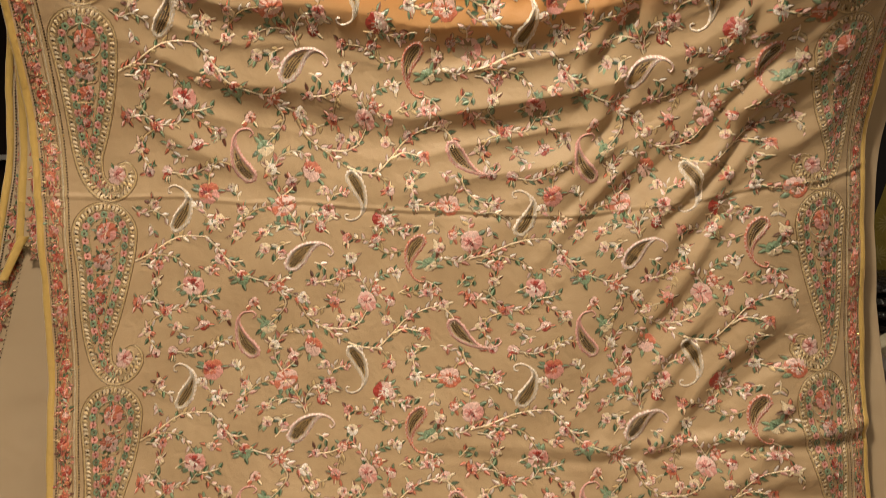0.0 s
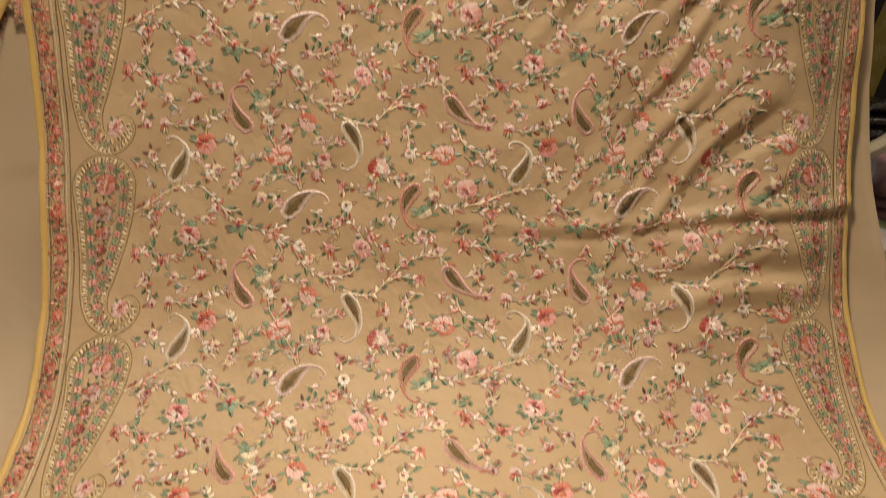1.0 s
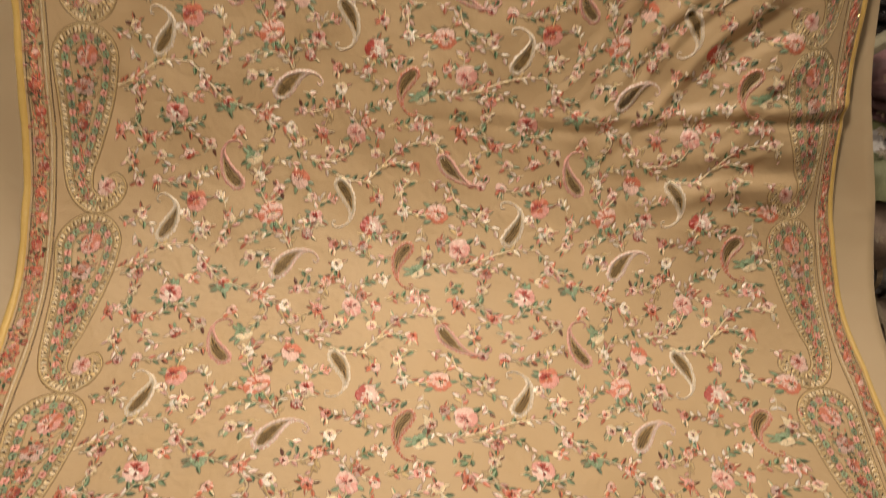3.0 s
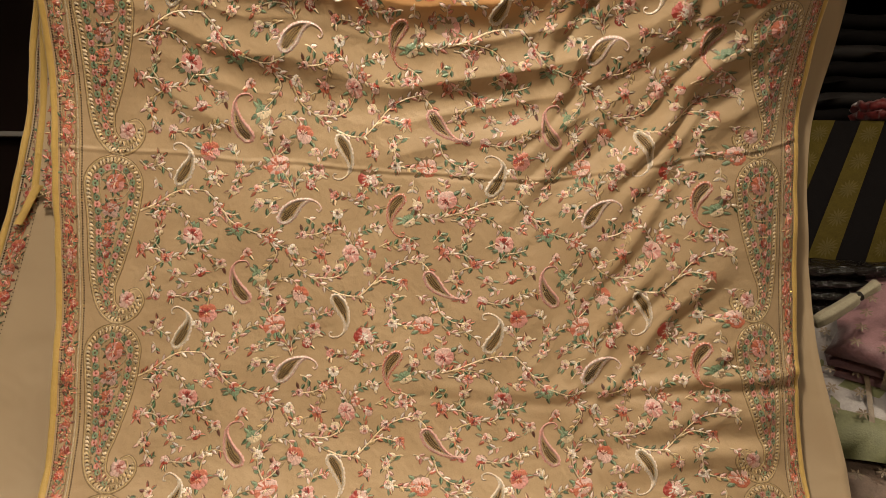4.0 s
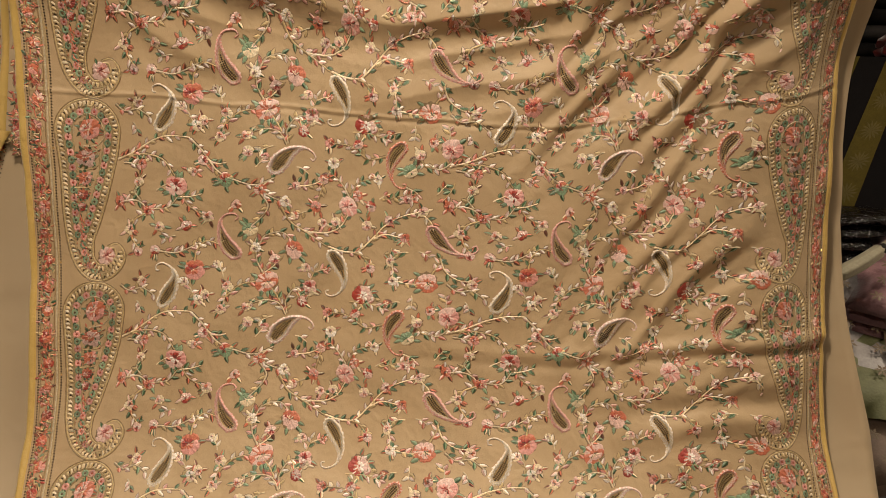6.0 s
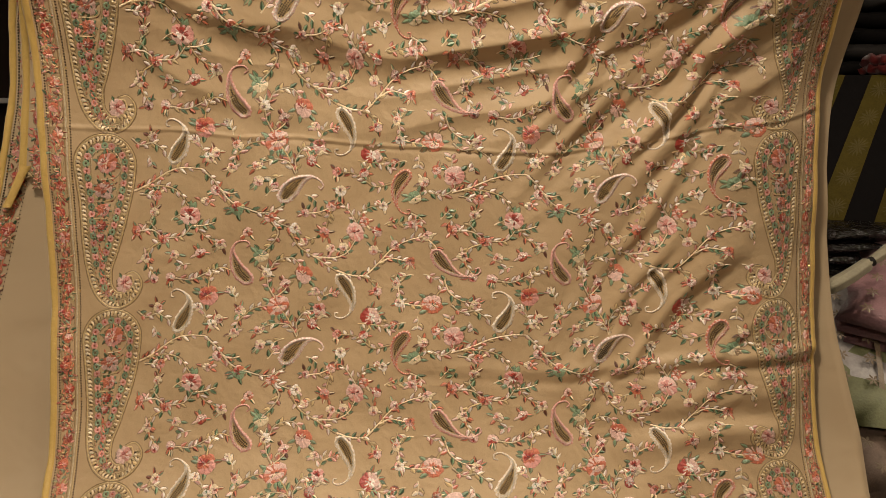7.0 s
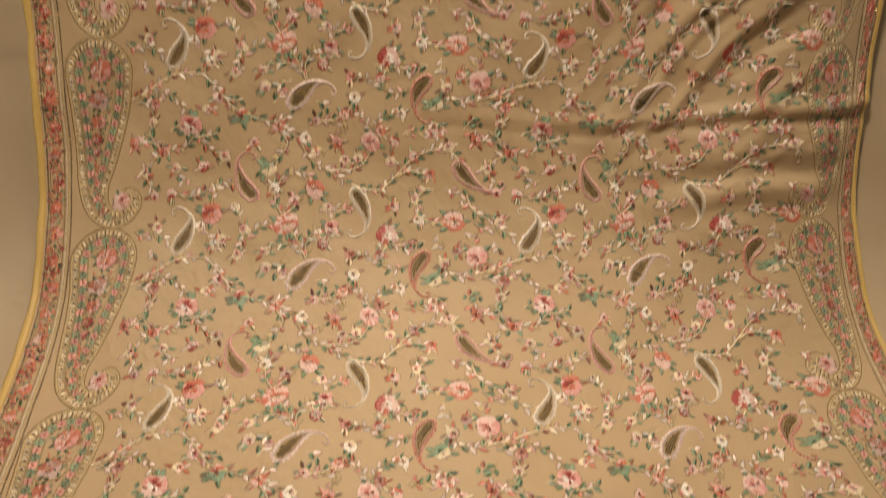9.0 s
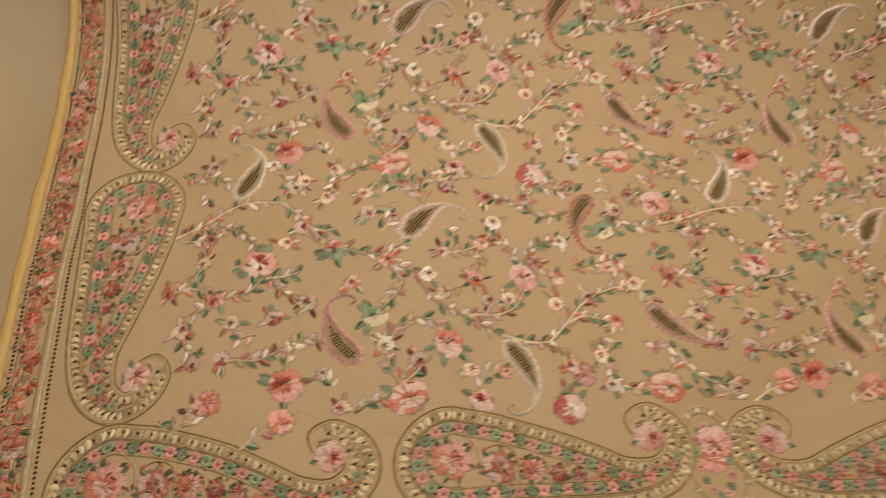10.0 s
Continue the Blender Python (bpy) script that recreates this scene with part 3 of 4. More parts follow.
# ---- the repeat of the field: drop motifs as bulb-to-curl axes, half width, rim colours
PAISLEYS = [
    ([(322, 573), (333, 556), (341, 538), (343, 524), (336, 512), (323, 505), (312, 508), (311, 516), (317, 517)], 14.5, "white", "cream"),
    ([(443, 483), (430, 467), (422, 447), (420, 428), (428, 415), (442, 412), (449, 419), (444, 424)], 14.5, "pink", "blush"),
    ([(608, 486), (618, 500), (626, 518), (629, 536), (622, 552), (608, 560), (597, 558), (596, 551), (602, 550)], 14.5, "white", "cream"),
    ([(507, 334), (519, 317), (535, 304), (552, 298), (566, 302), (574, 312), (570, 319), (565, 315)], 16.5, "blush", "white"),
    ([(731, 290), (719, 305), (713, 324), (715, 344), (725, 358), (737, 362), (740, 355), (734, 354)], 14.5, "coral", "blush"),
    ([(786, 440), (796, 456), (810, 470), (827, 479), (844, 479), (856, 470), (854, 462), (848, 465)], 14.5, "blush", "pink"),
]
# roses: place, size, and which of the colour sets
ROSES = [(348, 370, 18, 0), (376, 514, 18, 1), (493, 537, 19, 2), (635, 397, 18, 3), (537, 481, 17, 4), (665, 555, 19, 5),
         (778, 533, 19, 2), (815, 596, 18, 3), (567, 546, 13, 0), (430, 352, 13, 6), (748, 331, 13, 7), (467, 441, 12, 7)]
SETS = [(["pink", "blush"], ["red", "white"], ["rust", "red"]), (["coral", "pink"], ["red", "coral"], ["rust", "cream"]),
        (["coral", "blush"], ["blush", "coral"], ["cream", "olive"]), (["blush", "pink"], ["pink", "blush"], ["red", "rust"]),
        (["coral", "blush"], ["red", "blush"], ["cream", "rust"]), (["red", "blush"], ["coral", "white"], ["white", "red"]),
        (["coral", "teal"], ["red", "teal"], ["rust"]), (["teal", "cream"], ["teal", "cream"], ["green", "cream"]),
        (["cream", "white"], ["blush", "cream"], ["rust"]), (["blush", "cream"], ["coral", "blush"], ["rust", "cream"])]
# florets: rosettes, pale, coral and dark
PALE = [(432, 541), (475, 475), (607, 321), (690, 347), (670, 430), (722, 530), (560, 510), (764, 302), (375, 342), (320, 441), (400, 420), (522, 395), (463, 580), (465, 303), (612, 425), (384, 262)]
CORAL = [(483, 371), (422, 583), (590, 351), (446, 396), (588, 428), (715, 496), (770, 405), (284, 533), (289, 332), (300, 411), (247, 393), (576, 401), (652, 378), (740, 452), (785, 281), (600, 286)]
DARK = [(541, 365), (282, 361), (363, 437), (311, 481), (279, 481), (712, 421), (745, 381), (678, 507), (678, 396), (393, 322), (264, 442), (652, 287), (505, 497), (394, 558), (553, 268), (566, 250)]
# winding stems
VINES = [
    [(246, 322), (275, 311), (310, 292), (340, 284), (372, 284)],
    [(252, 318), (290, 315), (325, 325), (345, 352)],
    [(372, 286), (392, 306), (415, 336), (445, 352), (475, 363), (505, 352)],
    [(398, 318), (415, 325), (432, 322)],
    [(515, 405), (530, 430), (560, 448), (598, 470)],
    [(556, 446), (595, 446), (620, 434), (635, 412)],
    [(600, 470), (628, 478), (655, 477), (680, 455), (705, 430), (735, 413), (768, 404)],
    [(640, 478), (662, 486), (676, 502)],
    [(682, 455), (705, 446), (735, 452)],
    [(636, 380), (622, 358), (606, 342)],
    [(638, 378), (654, 354), (688, 344)],
    [(484, 378), (495, 402), (482, 424), (468, 436)],
    [(545, 366), (568, 362), (588, 352)],
    [(704, 306), (672, 312), (650, 298), (630, 288), (604, 286)],
    [(524, 294), (512, 272), (490, 265), (468, 270)],
    [(526, 292), (524, 268), (540, 245), (562, 242)],
    [(518, 276), (506, 252), (494, 236)],
]
VINES_TOO = [
    [(488, 522), (478, 500), (476, 480)],
    [(486, 524), (505, 508), (507, 498)],
    [(376, 500), (380, 480), (396, 463), (420, 468)],
    [(250, 394), (278, 394), (300, 408), (332, 408), (350, 388)],
    [(284, 394), (274, 378), (282, 364)],
    [(298, 414), (272, 428), (268, 455), (282, 478)],
    [(318, 484), (346, 486), (372, 474), (392, 462)],
    [(354, 388), (372, 386), (390, 380)],
    [(356, 384), (370, 404), (398, 420)],
    [(256, 328), (272, 330), (286, 334)],
    [(246, 536), (262, 548), (284, 545), (306, 560)],
    [(786, 520), (798, 500), (802, 484)],
    [(800, 488), (808, 512), (828, 527), (852, 528)],
    [(776, 318), (796, 328), (812, 316), (816, 302)],
    [(764, 310), (772, 322), (786, 326)],
    [(740, 360), (760, 372), (748, 384)],
    [(480, 362), (492, 380), (518, 396)],
    [(590, 356), (582, 380), (576, 400)],
    [(718, 500), (722, 515), (722, 528), (748, 536), (770, 536)],
    [(478, 478), (490, 455), (515, 450), (534, 464)],
    [(430, 560), (452, 540), (478, 535)],
    [(768, 408), (784, 425), (788, 440)],
]
LEAF_ROWS = [(255, 400, 260, 385), (700, 385, 760, 372), (640, 570, 700, 580), (365, 245, 378, 268), (566, 535, 575, 510), (716, 470, 712, 486),
             (430, 235, 424, 270), (660, 235, 690, 262), (600, 320, 596, 345), (820, 350, 802, 385)]


def field_work():
    """All small work of one repeat: vines, and leaves with florets."""
    r = random.Random(21)
    vines, leaves, florets = Stitch(), Stitch(), []
    for k, pts in enumerate(VINES + VINES_TOO):
        wide = 3.7 if k < 9 else 3.0
        # brown edging under the cord, its shade painted in as well
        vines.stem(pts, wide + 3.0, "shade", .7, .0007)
        c = vines.stem(pts, wide, ("cream", "gold", "cream")[k % 3], .6)
        leaves.spray(c, r, 6.6 if k > 8 else 8.0)
    for x, y, xx, yy in LEAF_ROWS:
        c = vines.stem([(x, y), ((x + xx) / 2 + 4, (y + yy) / 2 - 3), (xx, yy)], 1.9, "gold", .6)
        leaves.spray(c, r, 6.0)
    for x, y, size, _ in ROSES:
        for i in range(5):
            a = r.uniform(0, 6.28)
            leaves.leaf(x + size * .8 * math.cos(a), y + size * .8 * math.sin(a), a + r.uniform(-.4, .4), 14, 6.4, r.choice(("green", "teal", "coral", "teal")), "teal")
    for group, sets in ((PALE, (8, 9)), (CORAL, (2, 1, 9)), (DARK, (0, 5, 9))):
        for x, y in group:
            st = Stitch()
            cols = SETS[r.choice(sets)]
            core = st.blossom(x, y, r.uniform(8.0, 10.5), *cols, r, 8)
            for i in range(3):
                st.leaf(x, y, i * 2.1, 2.6, 2.4, "rust", "olive", .0036, True, core)
            florets.append(st)
            for i in range(r.randint(3, 5)):
                a = r.uniform(0, 6.28)
                c = r.choice(("green", "teal", "coral", "rust", "cream", "blush", "teal"))
                leaves.leaf(x + 7 * math.cos(a), y + 7 * math.sin(a), a, r.uniform(9, 14), 5.4, c, r.choice((c, "cream", "coral")))
    # sprigs that fill the open spots
    taken = [p for pts in VINES + VINES_TOO for p in spline(pts, 12)] + PALE + CORAL + DARK + [q[:2] for q in ROSES] + [p for q in PAISLEYS for p in q[0]]
    taken = np.array([tuple(p) for p in taken], float)
    for _ in range(500):
        p = np.array([r.uniform(262, 262 + CELL_X), r.uniform(235, 235 + CELL_Y)])
        gap = np.abs(taken - p)
        gap = np.minimum(gap, np.abs(gap - (CELL_X, CELL_Y)))
        if np.hypot(*gap.T).min() < 25:
            continue
        taken = np.vstack([taken, p])
        a = r.uniform(0, 6.28)
        tip = p + (15 * math.cos(a), 15 * math.sin(a))
        c = vines.stem([p - (tip - p) * .6, p + (2, -2), tip], 2.3, "cream", .6)
        leaves.spray(c, r, 5.5)
        if r.random() < .6:
            st = Stitch()
            st.blossom(tip[0], tip[1], r.uniform(6.5, 8.5), *SETS[r.choice((8, 9, 2, 0))], r, 7)
            florets.append(st)
    return vines, leaves, florets


VINE_ST, LEAF_ST, FLORET_ST = field_work()
PAIS = [paisley_work(p, h, a, b) for p, h, a, b in PAISLEYS]
r7 = random.Random(7)
ROSE_ST = []
for x, y, size, k in ROSES:
    st = Stitch()
    core = st.blossom(x, y, size, *SETS[k], r7, 11)
    st.leaf(x, y, r7.uniform(0, 6), size * .5, size * .4, SETS[k][2][-1], SETS[k][2][0], .0038, True, core)
    ROSE_ST.append(st)


def gather(target, source, where):
    """Adds a piece of work, moved, to another."""
    for block in source.v:
        target.v.append(block + (*where, 0))
    target.f += [tuple(i + target.n for i in f) for f in source.f]
    target.m += source.m
    target.n += source.n


FIELD_END = 1352
WORD = {"white": "cream", "coral": "coral", "blush": "pale pink", "pink": "coral pink"}
for row in range(-2, 4):
    for col in (0, 1):
        off = (CELL_X * col, CELL_Y * row)
        VINE_ST.kept(off).lay("vines", shawl, off, "cream and gold winding embroidered stems", "stuff")
        LEAF_ST.kept(off).lay("embroidered_leaves", shawl, off, "small coral, sage and cream satin-stitch leaves", "stuff")
        for k, ((body, core), spec) in enumerate(zip(PAIS, PAISLEYS)):
            if (k == 5 and col) or (k == 0 and row == 3):
                continue
            ob = body.lay("paisley", shawl, off, WORD[spec[2]] + " satin-stitch paisley with frilled rim")
            core.lay("beaded_core", ob, off, "dark beaded net core")
        for st, spec in zip(ROSE_ST, ROSES):
            if spec[0] + off[0] < FIELD_END:
                st.lay("rose", shawl, off)
        if row in (0, 1):
            for st in FLORET_ST:
                st.kept(off).lay("floret", shawl, off)
        else:
            rest = Stitch()
            for st in FLORET_ST:
                gather(rest, st, (0, 0))
            rest.kept(off).lay("floret_scatter", shawl, off, "small embroidered florets", "stuff")
extra = Stitch()
for x, y in ((298, 1446), (372, 1472), (690, 1436), (905, 1440), (1010, 1446), (1230, 1440)):
    c = extra.stem([(x - 40, y + 22), (x - 22, y + 8), (x - 4, y)], 2.6, "cream", .6)
    extra.spray(c, rng, 9)
    extra.blossom(x, y - 4, 14, ["coral", "pink"], ["blush", "coral"], ["red", "white"], rng, 9)
extra.lay("end_sprays", shawl, label="rose sprays above the end border")

# ---------------------------------------------------------------- the plain layer behind
back = tagged(new("plain_panel"), "plain beige crepe panel hanging behind the embroidered shawl", "fabric panel")
EDGE_V = [-0.62, -0.29, -0.20, -0.10, 0.01, 0.11, 0.20, 0.30, 0.41, 0.50, 0.80, 1.10]
EDGE_L = [-0.460, -0.514, -0.540, -0.560, -0.587, -0.616, -0.640, -0.655, -0.652, -0.640, -0.63, -0.63]
EDGE_R = [0.655, 0.674, 0.670, 0.663, 0.658, 0.662, 0.677, 0.693, 0.708, 0.716, 0.726, 0.735]
cols = np.linspace(0, 1, 120)
lines = np.linspace(TOP, END + 0.02, 170)
sheet("cloth", cols, lines, lambda s, v, h: under(np.interp(v, EDGE_V, EDGE_L) * (1 - s) + np.interp(v, EDGE_V, EDGE_R) * s + 0.004 * np.sin(v * 19) * s, v, h), M_lining, back)


def on_under(base, lift=0.001):
    return lambda u, v, h: under(np.interp(v, EDGE_V, EDGE_L) + (u - (base - MID_X) * UNIT), v, h + lift)


binding("edge_binding", lambda v: 96 + 0 * v, LONG, on_under(94), back, 10)
g = Stitch()
bead_line(105, Y0, Y1, g)
bead_line(136, Y0, Y1, g, 7, 1.3)
g.lay("bead_trim", back, label="lines of tiny dark beads", kind="stuff", surface=on_under(94))
g = Stitch()
flower_band(121, Y0, Y1, rng, g, 12)
g.lay("garland_band", back, label="band of coral embroidered roses", kind="stuff", surface=on_under(94))

# turned-back hem between the two layers
flap = tagged(new("turned_hem"), "turned-back embroidered hem with yellow binding, knotted at its lower end", "fabric hem")
HEM_END = -0.012


def on_flap(u, v, h):
    lean = np.interp(v, [-0.62, -0.29, -0.20, -0.10, HEM_END], [-0.438, -0.496, -0.514, -0.531, -0.544])
    return under(lean + u, v, h + 0.010)


hem_v = np.arange(TOP, HEM_END, 0.006)
sheet("cloth", np.linspace(-0.012, 0.05, 12), np.linspace(TOP, HEM_END, 90), on_flap, M_lining, flap)
binding("edge_binding", lambda v: MID_X - 8 + 0 * v, hem_v, on_flap, flap, 11)
g = Stitch()
flower_band(MID_X + 20, Y0, MID_Y + HEM_END / UNIT - 8, rng, g, 15, 40, 1.6)
g.lay("garland_band", flap, label="dense band of coral embroidery", kind="stuff", surface=on_flap)
tail_v = np.linspace(HEM_END - 0.012, HEM_END + 0.045, 24)
binding("binding_tail", lambda v: MID_X - 8 - 640 * (v - HEM_END), tail_v, lambda u, v, h: on_flap(u, v, h + 0.002), flap, 14, "loose frayed end of yellow binding")
knot = Stitch()
for i in range(14):
    a = rng.uniform(0, 6.28)
    knot.stem([(MID_X - 6 + rng.uniform(-6, 6), MID_Y + HEM_END / UNIT + rng.uniform(-6, 6)), (MID_X + 7 * math.cos(a), MID_Y + HEM_END / UNIT + 7 * math.sin(a)),
               (MID_X - 4 + 11 * math.cos(a + .5), MID_Y + HEM_END / UNIT + 9 * math.sin(a + .5))], 1.3, rng.choice(("gold", "cream", "gold")), .4, .0012)
knot.lay("frayed_knot", flap, label="frayed knot of loose threads", surface=on_flap)


# ---------------------------------------------------------------- the room
def obj(name, bm, material, parent=None, label=""):
    me = bpy.data.meshes.new(name)
    bm.to_mesh(me)
    bm.free()
    for m in material if isinstance(material, list) else [material]:
        me.materials.append(m)
    ob = new(name, me)
    ob.parent = parent
    return tagged(ob, label)


def block(lo, hi, bevel=0.0):
    bm = bmesh.new()
    bmesh.ops.create_cube(bm, size=1)
    for v in bm.verts:
        v.co = [(a + b) / 2 + s * (b - a) for a, b, s in zip(lo, hi, v.co)]
    if bevel:
        bmesh.ops.bevel(bm, geom=bm.edges[:], offset=bevel, segments=2, affect="EDGES")
    return bm


M_wood = shader("dark_wood", (0.012, 0.006, 0.0045), 0.6, specular=0.15, vary=0.3, grain=60, bump=0.1, island=0.0, coarse=4)
M_paint = shader("wall_paint", (0.42, 0.36, 0.28), 0.8, vary=0.1, grain=200, bump=0.1, island=0.0, coarse=2)
M_white = shader("ceiling_paint", (0.75, 0.72, 0.66), 0.85, vary=0.05, grain=150, bump=0.05, island=0.0, coarse=2)
M_tile = shader("floor_stone", (0.20, 0.16, 0.12), 0.35, vary=0.2, grain=80, bump=0.05, island=0.0, coarse=3)
M_metal = shader("pale_metal", (0.75, 0.74, 0.72), 0.25, 0.6, vary=0.05, bump=0.05, island=0.0)
M_pad = shader("pad_cover", (0.16, 0.12, 0.09), 0.8, vary=0.1, grain=500, bump=0.2, island=0.0)
M_lamp = bpy.data.materials.new("lamp_diffuser")
M_lamp.use_nodes = True
M_lamp.node_tree.nodes["Principled BSDF"].inputs["Emission Color"].default_value = (1, 0.80, 0.55, 1)
M_lamp.node_tree.nodes["Principled BSDF"].inputs["Emission Strength"].default_value = 6

for name, lo, hi, m in (("floor", (-2.6, -4.1, -0.1), (2.6, 1.3, 0), M_tile), ("ceiling", (-2.6, -4.1, CEILING), (2.6, 1.3, CEILING + 0.1), M_white),
                        ("wall_north", (-2.6, 1.2, 0), (2.6, 1.3, CEILING), M_wood), ("wall_south", (-2.6, -4.1, 0), (2.6, -4.0, CEILING), M_paint),
                        ("wall_west", (-2.6, -4.0, 0), (-2.5, 1.2, CEILING), M_paint), ("wall_east", (2.5, -4.0, 0), (2.6, 1.2, CEILING), M_paint)):
    tagged(obj(name, block(lo, hi), m), kind="structure")
# unseen fixtures, drawn for the added fill lamps too
for spot, aim, size, _ in LAMPS:
    lamp = tagged(new("unseen_ceiling_light"), "unseen square warm spotlight on a ceiling mount", "lamp", "ceiling lights")
    lamp.matrix_world = look(spot, aim)
    k = size / 2
    obj("housing", block((-k - .02, -k - .02, .012), (k + .02, k + .02, .09), .006), M_metal, lamp)
    obj("diffuser", block((-k, -k, .005), (k, k, .011)), M_lamp, lamp)
    bm = bmesh.new()
    bmesh.ops.create_cone(bm, cap_ends=True, segments=12, radius1=.012, radius2=.012, depth=CEILING - spot[2] + .02)
    arm = obj("stem", bm, M_metal, lamp)
    arm.matrix_world = Matrix.Translation((spot[0], spot[1], (CEILING + spot[2]) / 2 + .03))

# rail that carries the shawl, above the view
rail = tagged(new("hanging_rail"), "round metal rail from which the shawl hangs", "rail")
bm = bmesh.new()
top = drape(0.0, TOP)
bmesh.ops.create_cone(bm, cap_ends=True, segments=20, radius1=.014, radius2=.014, depth=1.7, matrix=pose(0.1, float(top[1]) + .03, float(top[2]) - .012, 0, 90, 0))
obj("bar", bm, M_metal, rail)
for x in (-0.7, 0.9):
    bm = bmesh.new()
    bmesh.ops.create_cone(bm, cap_ends=True, segments=10, radius1=.005, radius2=.005, depth=CEILING - float(top[2]), matrix=pose(x, float(top[1]) + .03, (CEILING + float(top[2])) / 2))
    obj("hanger_rod", bm, M_metal, rail)

# sloping padded display stand under the spread end
stand = tagged(new("display_stand"), "sloping padded display stand under the spread shawl", "stand")
bm = bmesh.new()
vv = np.linspace(0.40, 1.16, 16)
low = under(0 * vv, vv, -0.035)
ring = [(float(p[1]), float(p[2])) for p in low] + [(float(low[-1][1]), float(low[-1][2]) - .08), (float(low[0][1]) + .05, float(low[-1][2]) - .08), (float(low[0][1]) + .05, float(low[0][2]))]
va = [bm.verts.new((-0.58, y, z)) for y, z in ring]
vb = [bm.verts.new((0.63, y, z)) for y, z in ring]
bm.faces.new(va), bm.faces.new(vb[::-1])
for i in range(len(ring)):
    j = (i + 1) % len(ring)
    bm.faces.new((va[i], vb[i], vb[j], va[j]))
bmesh.ops.recalc_face_normals(bm, faces=bm.faces[:])
obj("pad", bm, M_pad, stand)
base_z = float(low[-1][2]) - .08
obj("plinth", block((-0.54, float(low[-1][1]) + .05, 0), (0.60, float(low[0][1]), base_z), .01), M_wood, stand)

# ---- folded cloths on a side table behind
table = tagged(new("side_table"), "dark wooden side table with piled folded saris", "table")
obj("tabletop", block((0.62, 0.08, 0.70), (1.60, 0.78, 0.74), .006), M_wood, table)
for x in (0.66, 1.52):
    for y in (0.12, 0.70):
        obj("leg", block((x, y, 0), (x + .05, y + .05, 0.70), .004), M_wood, table)


def fabric(name, colour, rough=.6, **k):
    return shader(name, colour, rough, vary=.5, grain=260, bump=.6, sheen=k.pop('sheen', .3), island=.1, coarse=55, **k)


F_mauve, F_sage, F_grey = fabric("mauve_silk", (.34, .185, .20), .5), fabric("sage_silk", (.18, .185, .085), .5), fabric("silver_brocade", (.34, .31, .30), .4)
F_brown, F_black, F_cream = fabric("brown_print", (.22, .15, .11)), fabric("black_sequin", (.012, .010, .010), .16, sheen=0.0, specular=.9), fabric("pale_muslin", (.36, .32, .22))
rumple(F_black, 70, 0.03)
F_ink = fabric('black_crepe', (.006, .005, .005), .8, sheen=0.0, specular=0.08)
F_zari2 = fabric('dull_gold_brocade', (.10, .075, .014), .6, sheen=0.0, specular=.2)
F_zari, F_olive, F_red, F_slate = fabric("gold_zari", (.22, .16, .10), .45), fabric("olive_brocade", (.075, .055, .007), .7, sheen=0.0, specular=.12), fabric("red_cloth", (.13, .008, .008)), fabric("slate_cloth", (.022, .019, .018), .7, sheen=0.0, specular=.15)


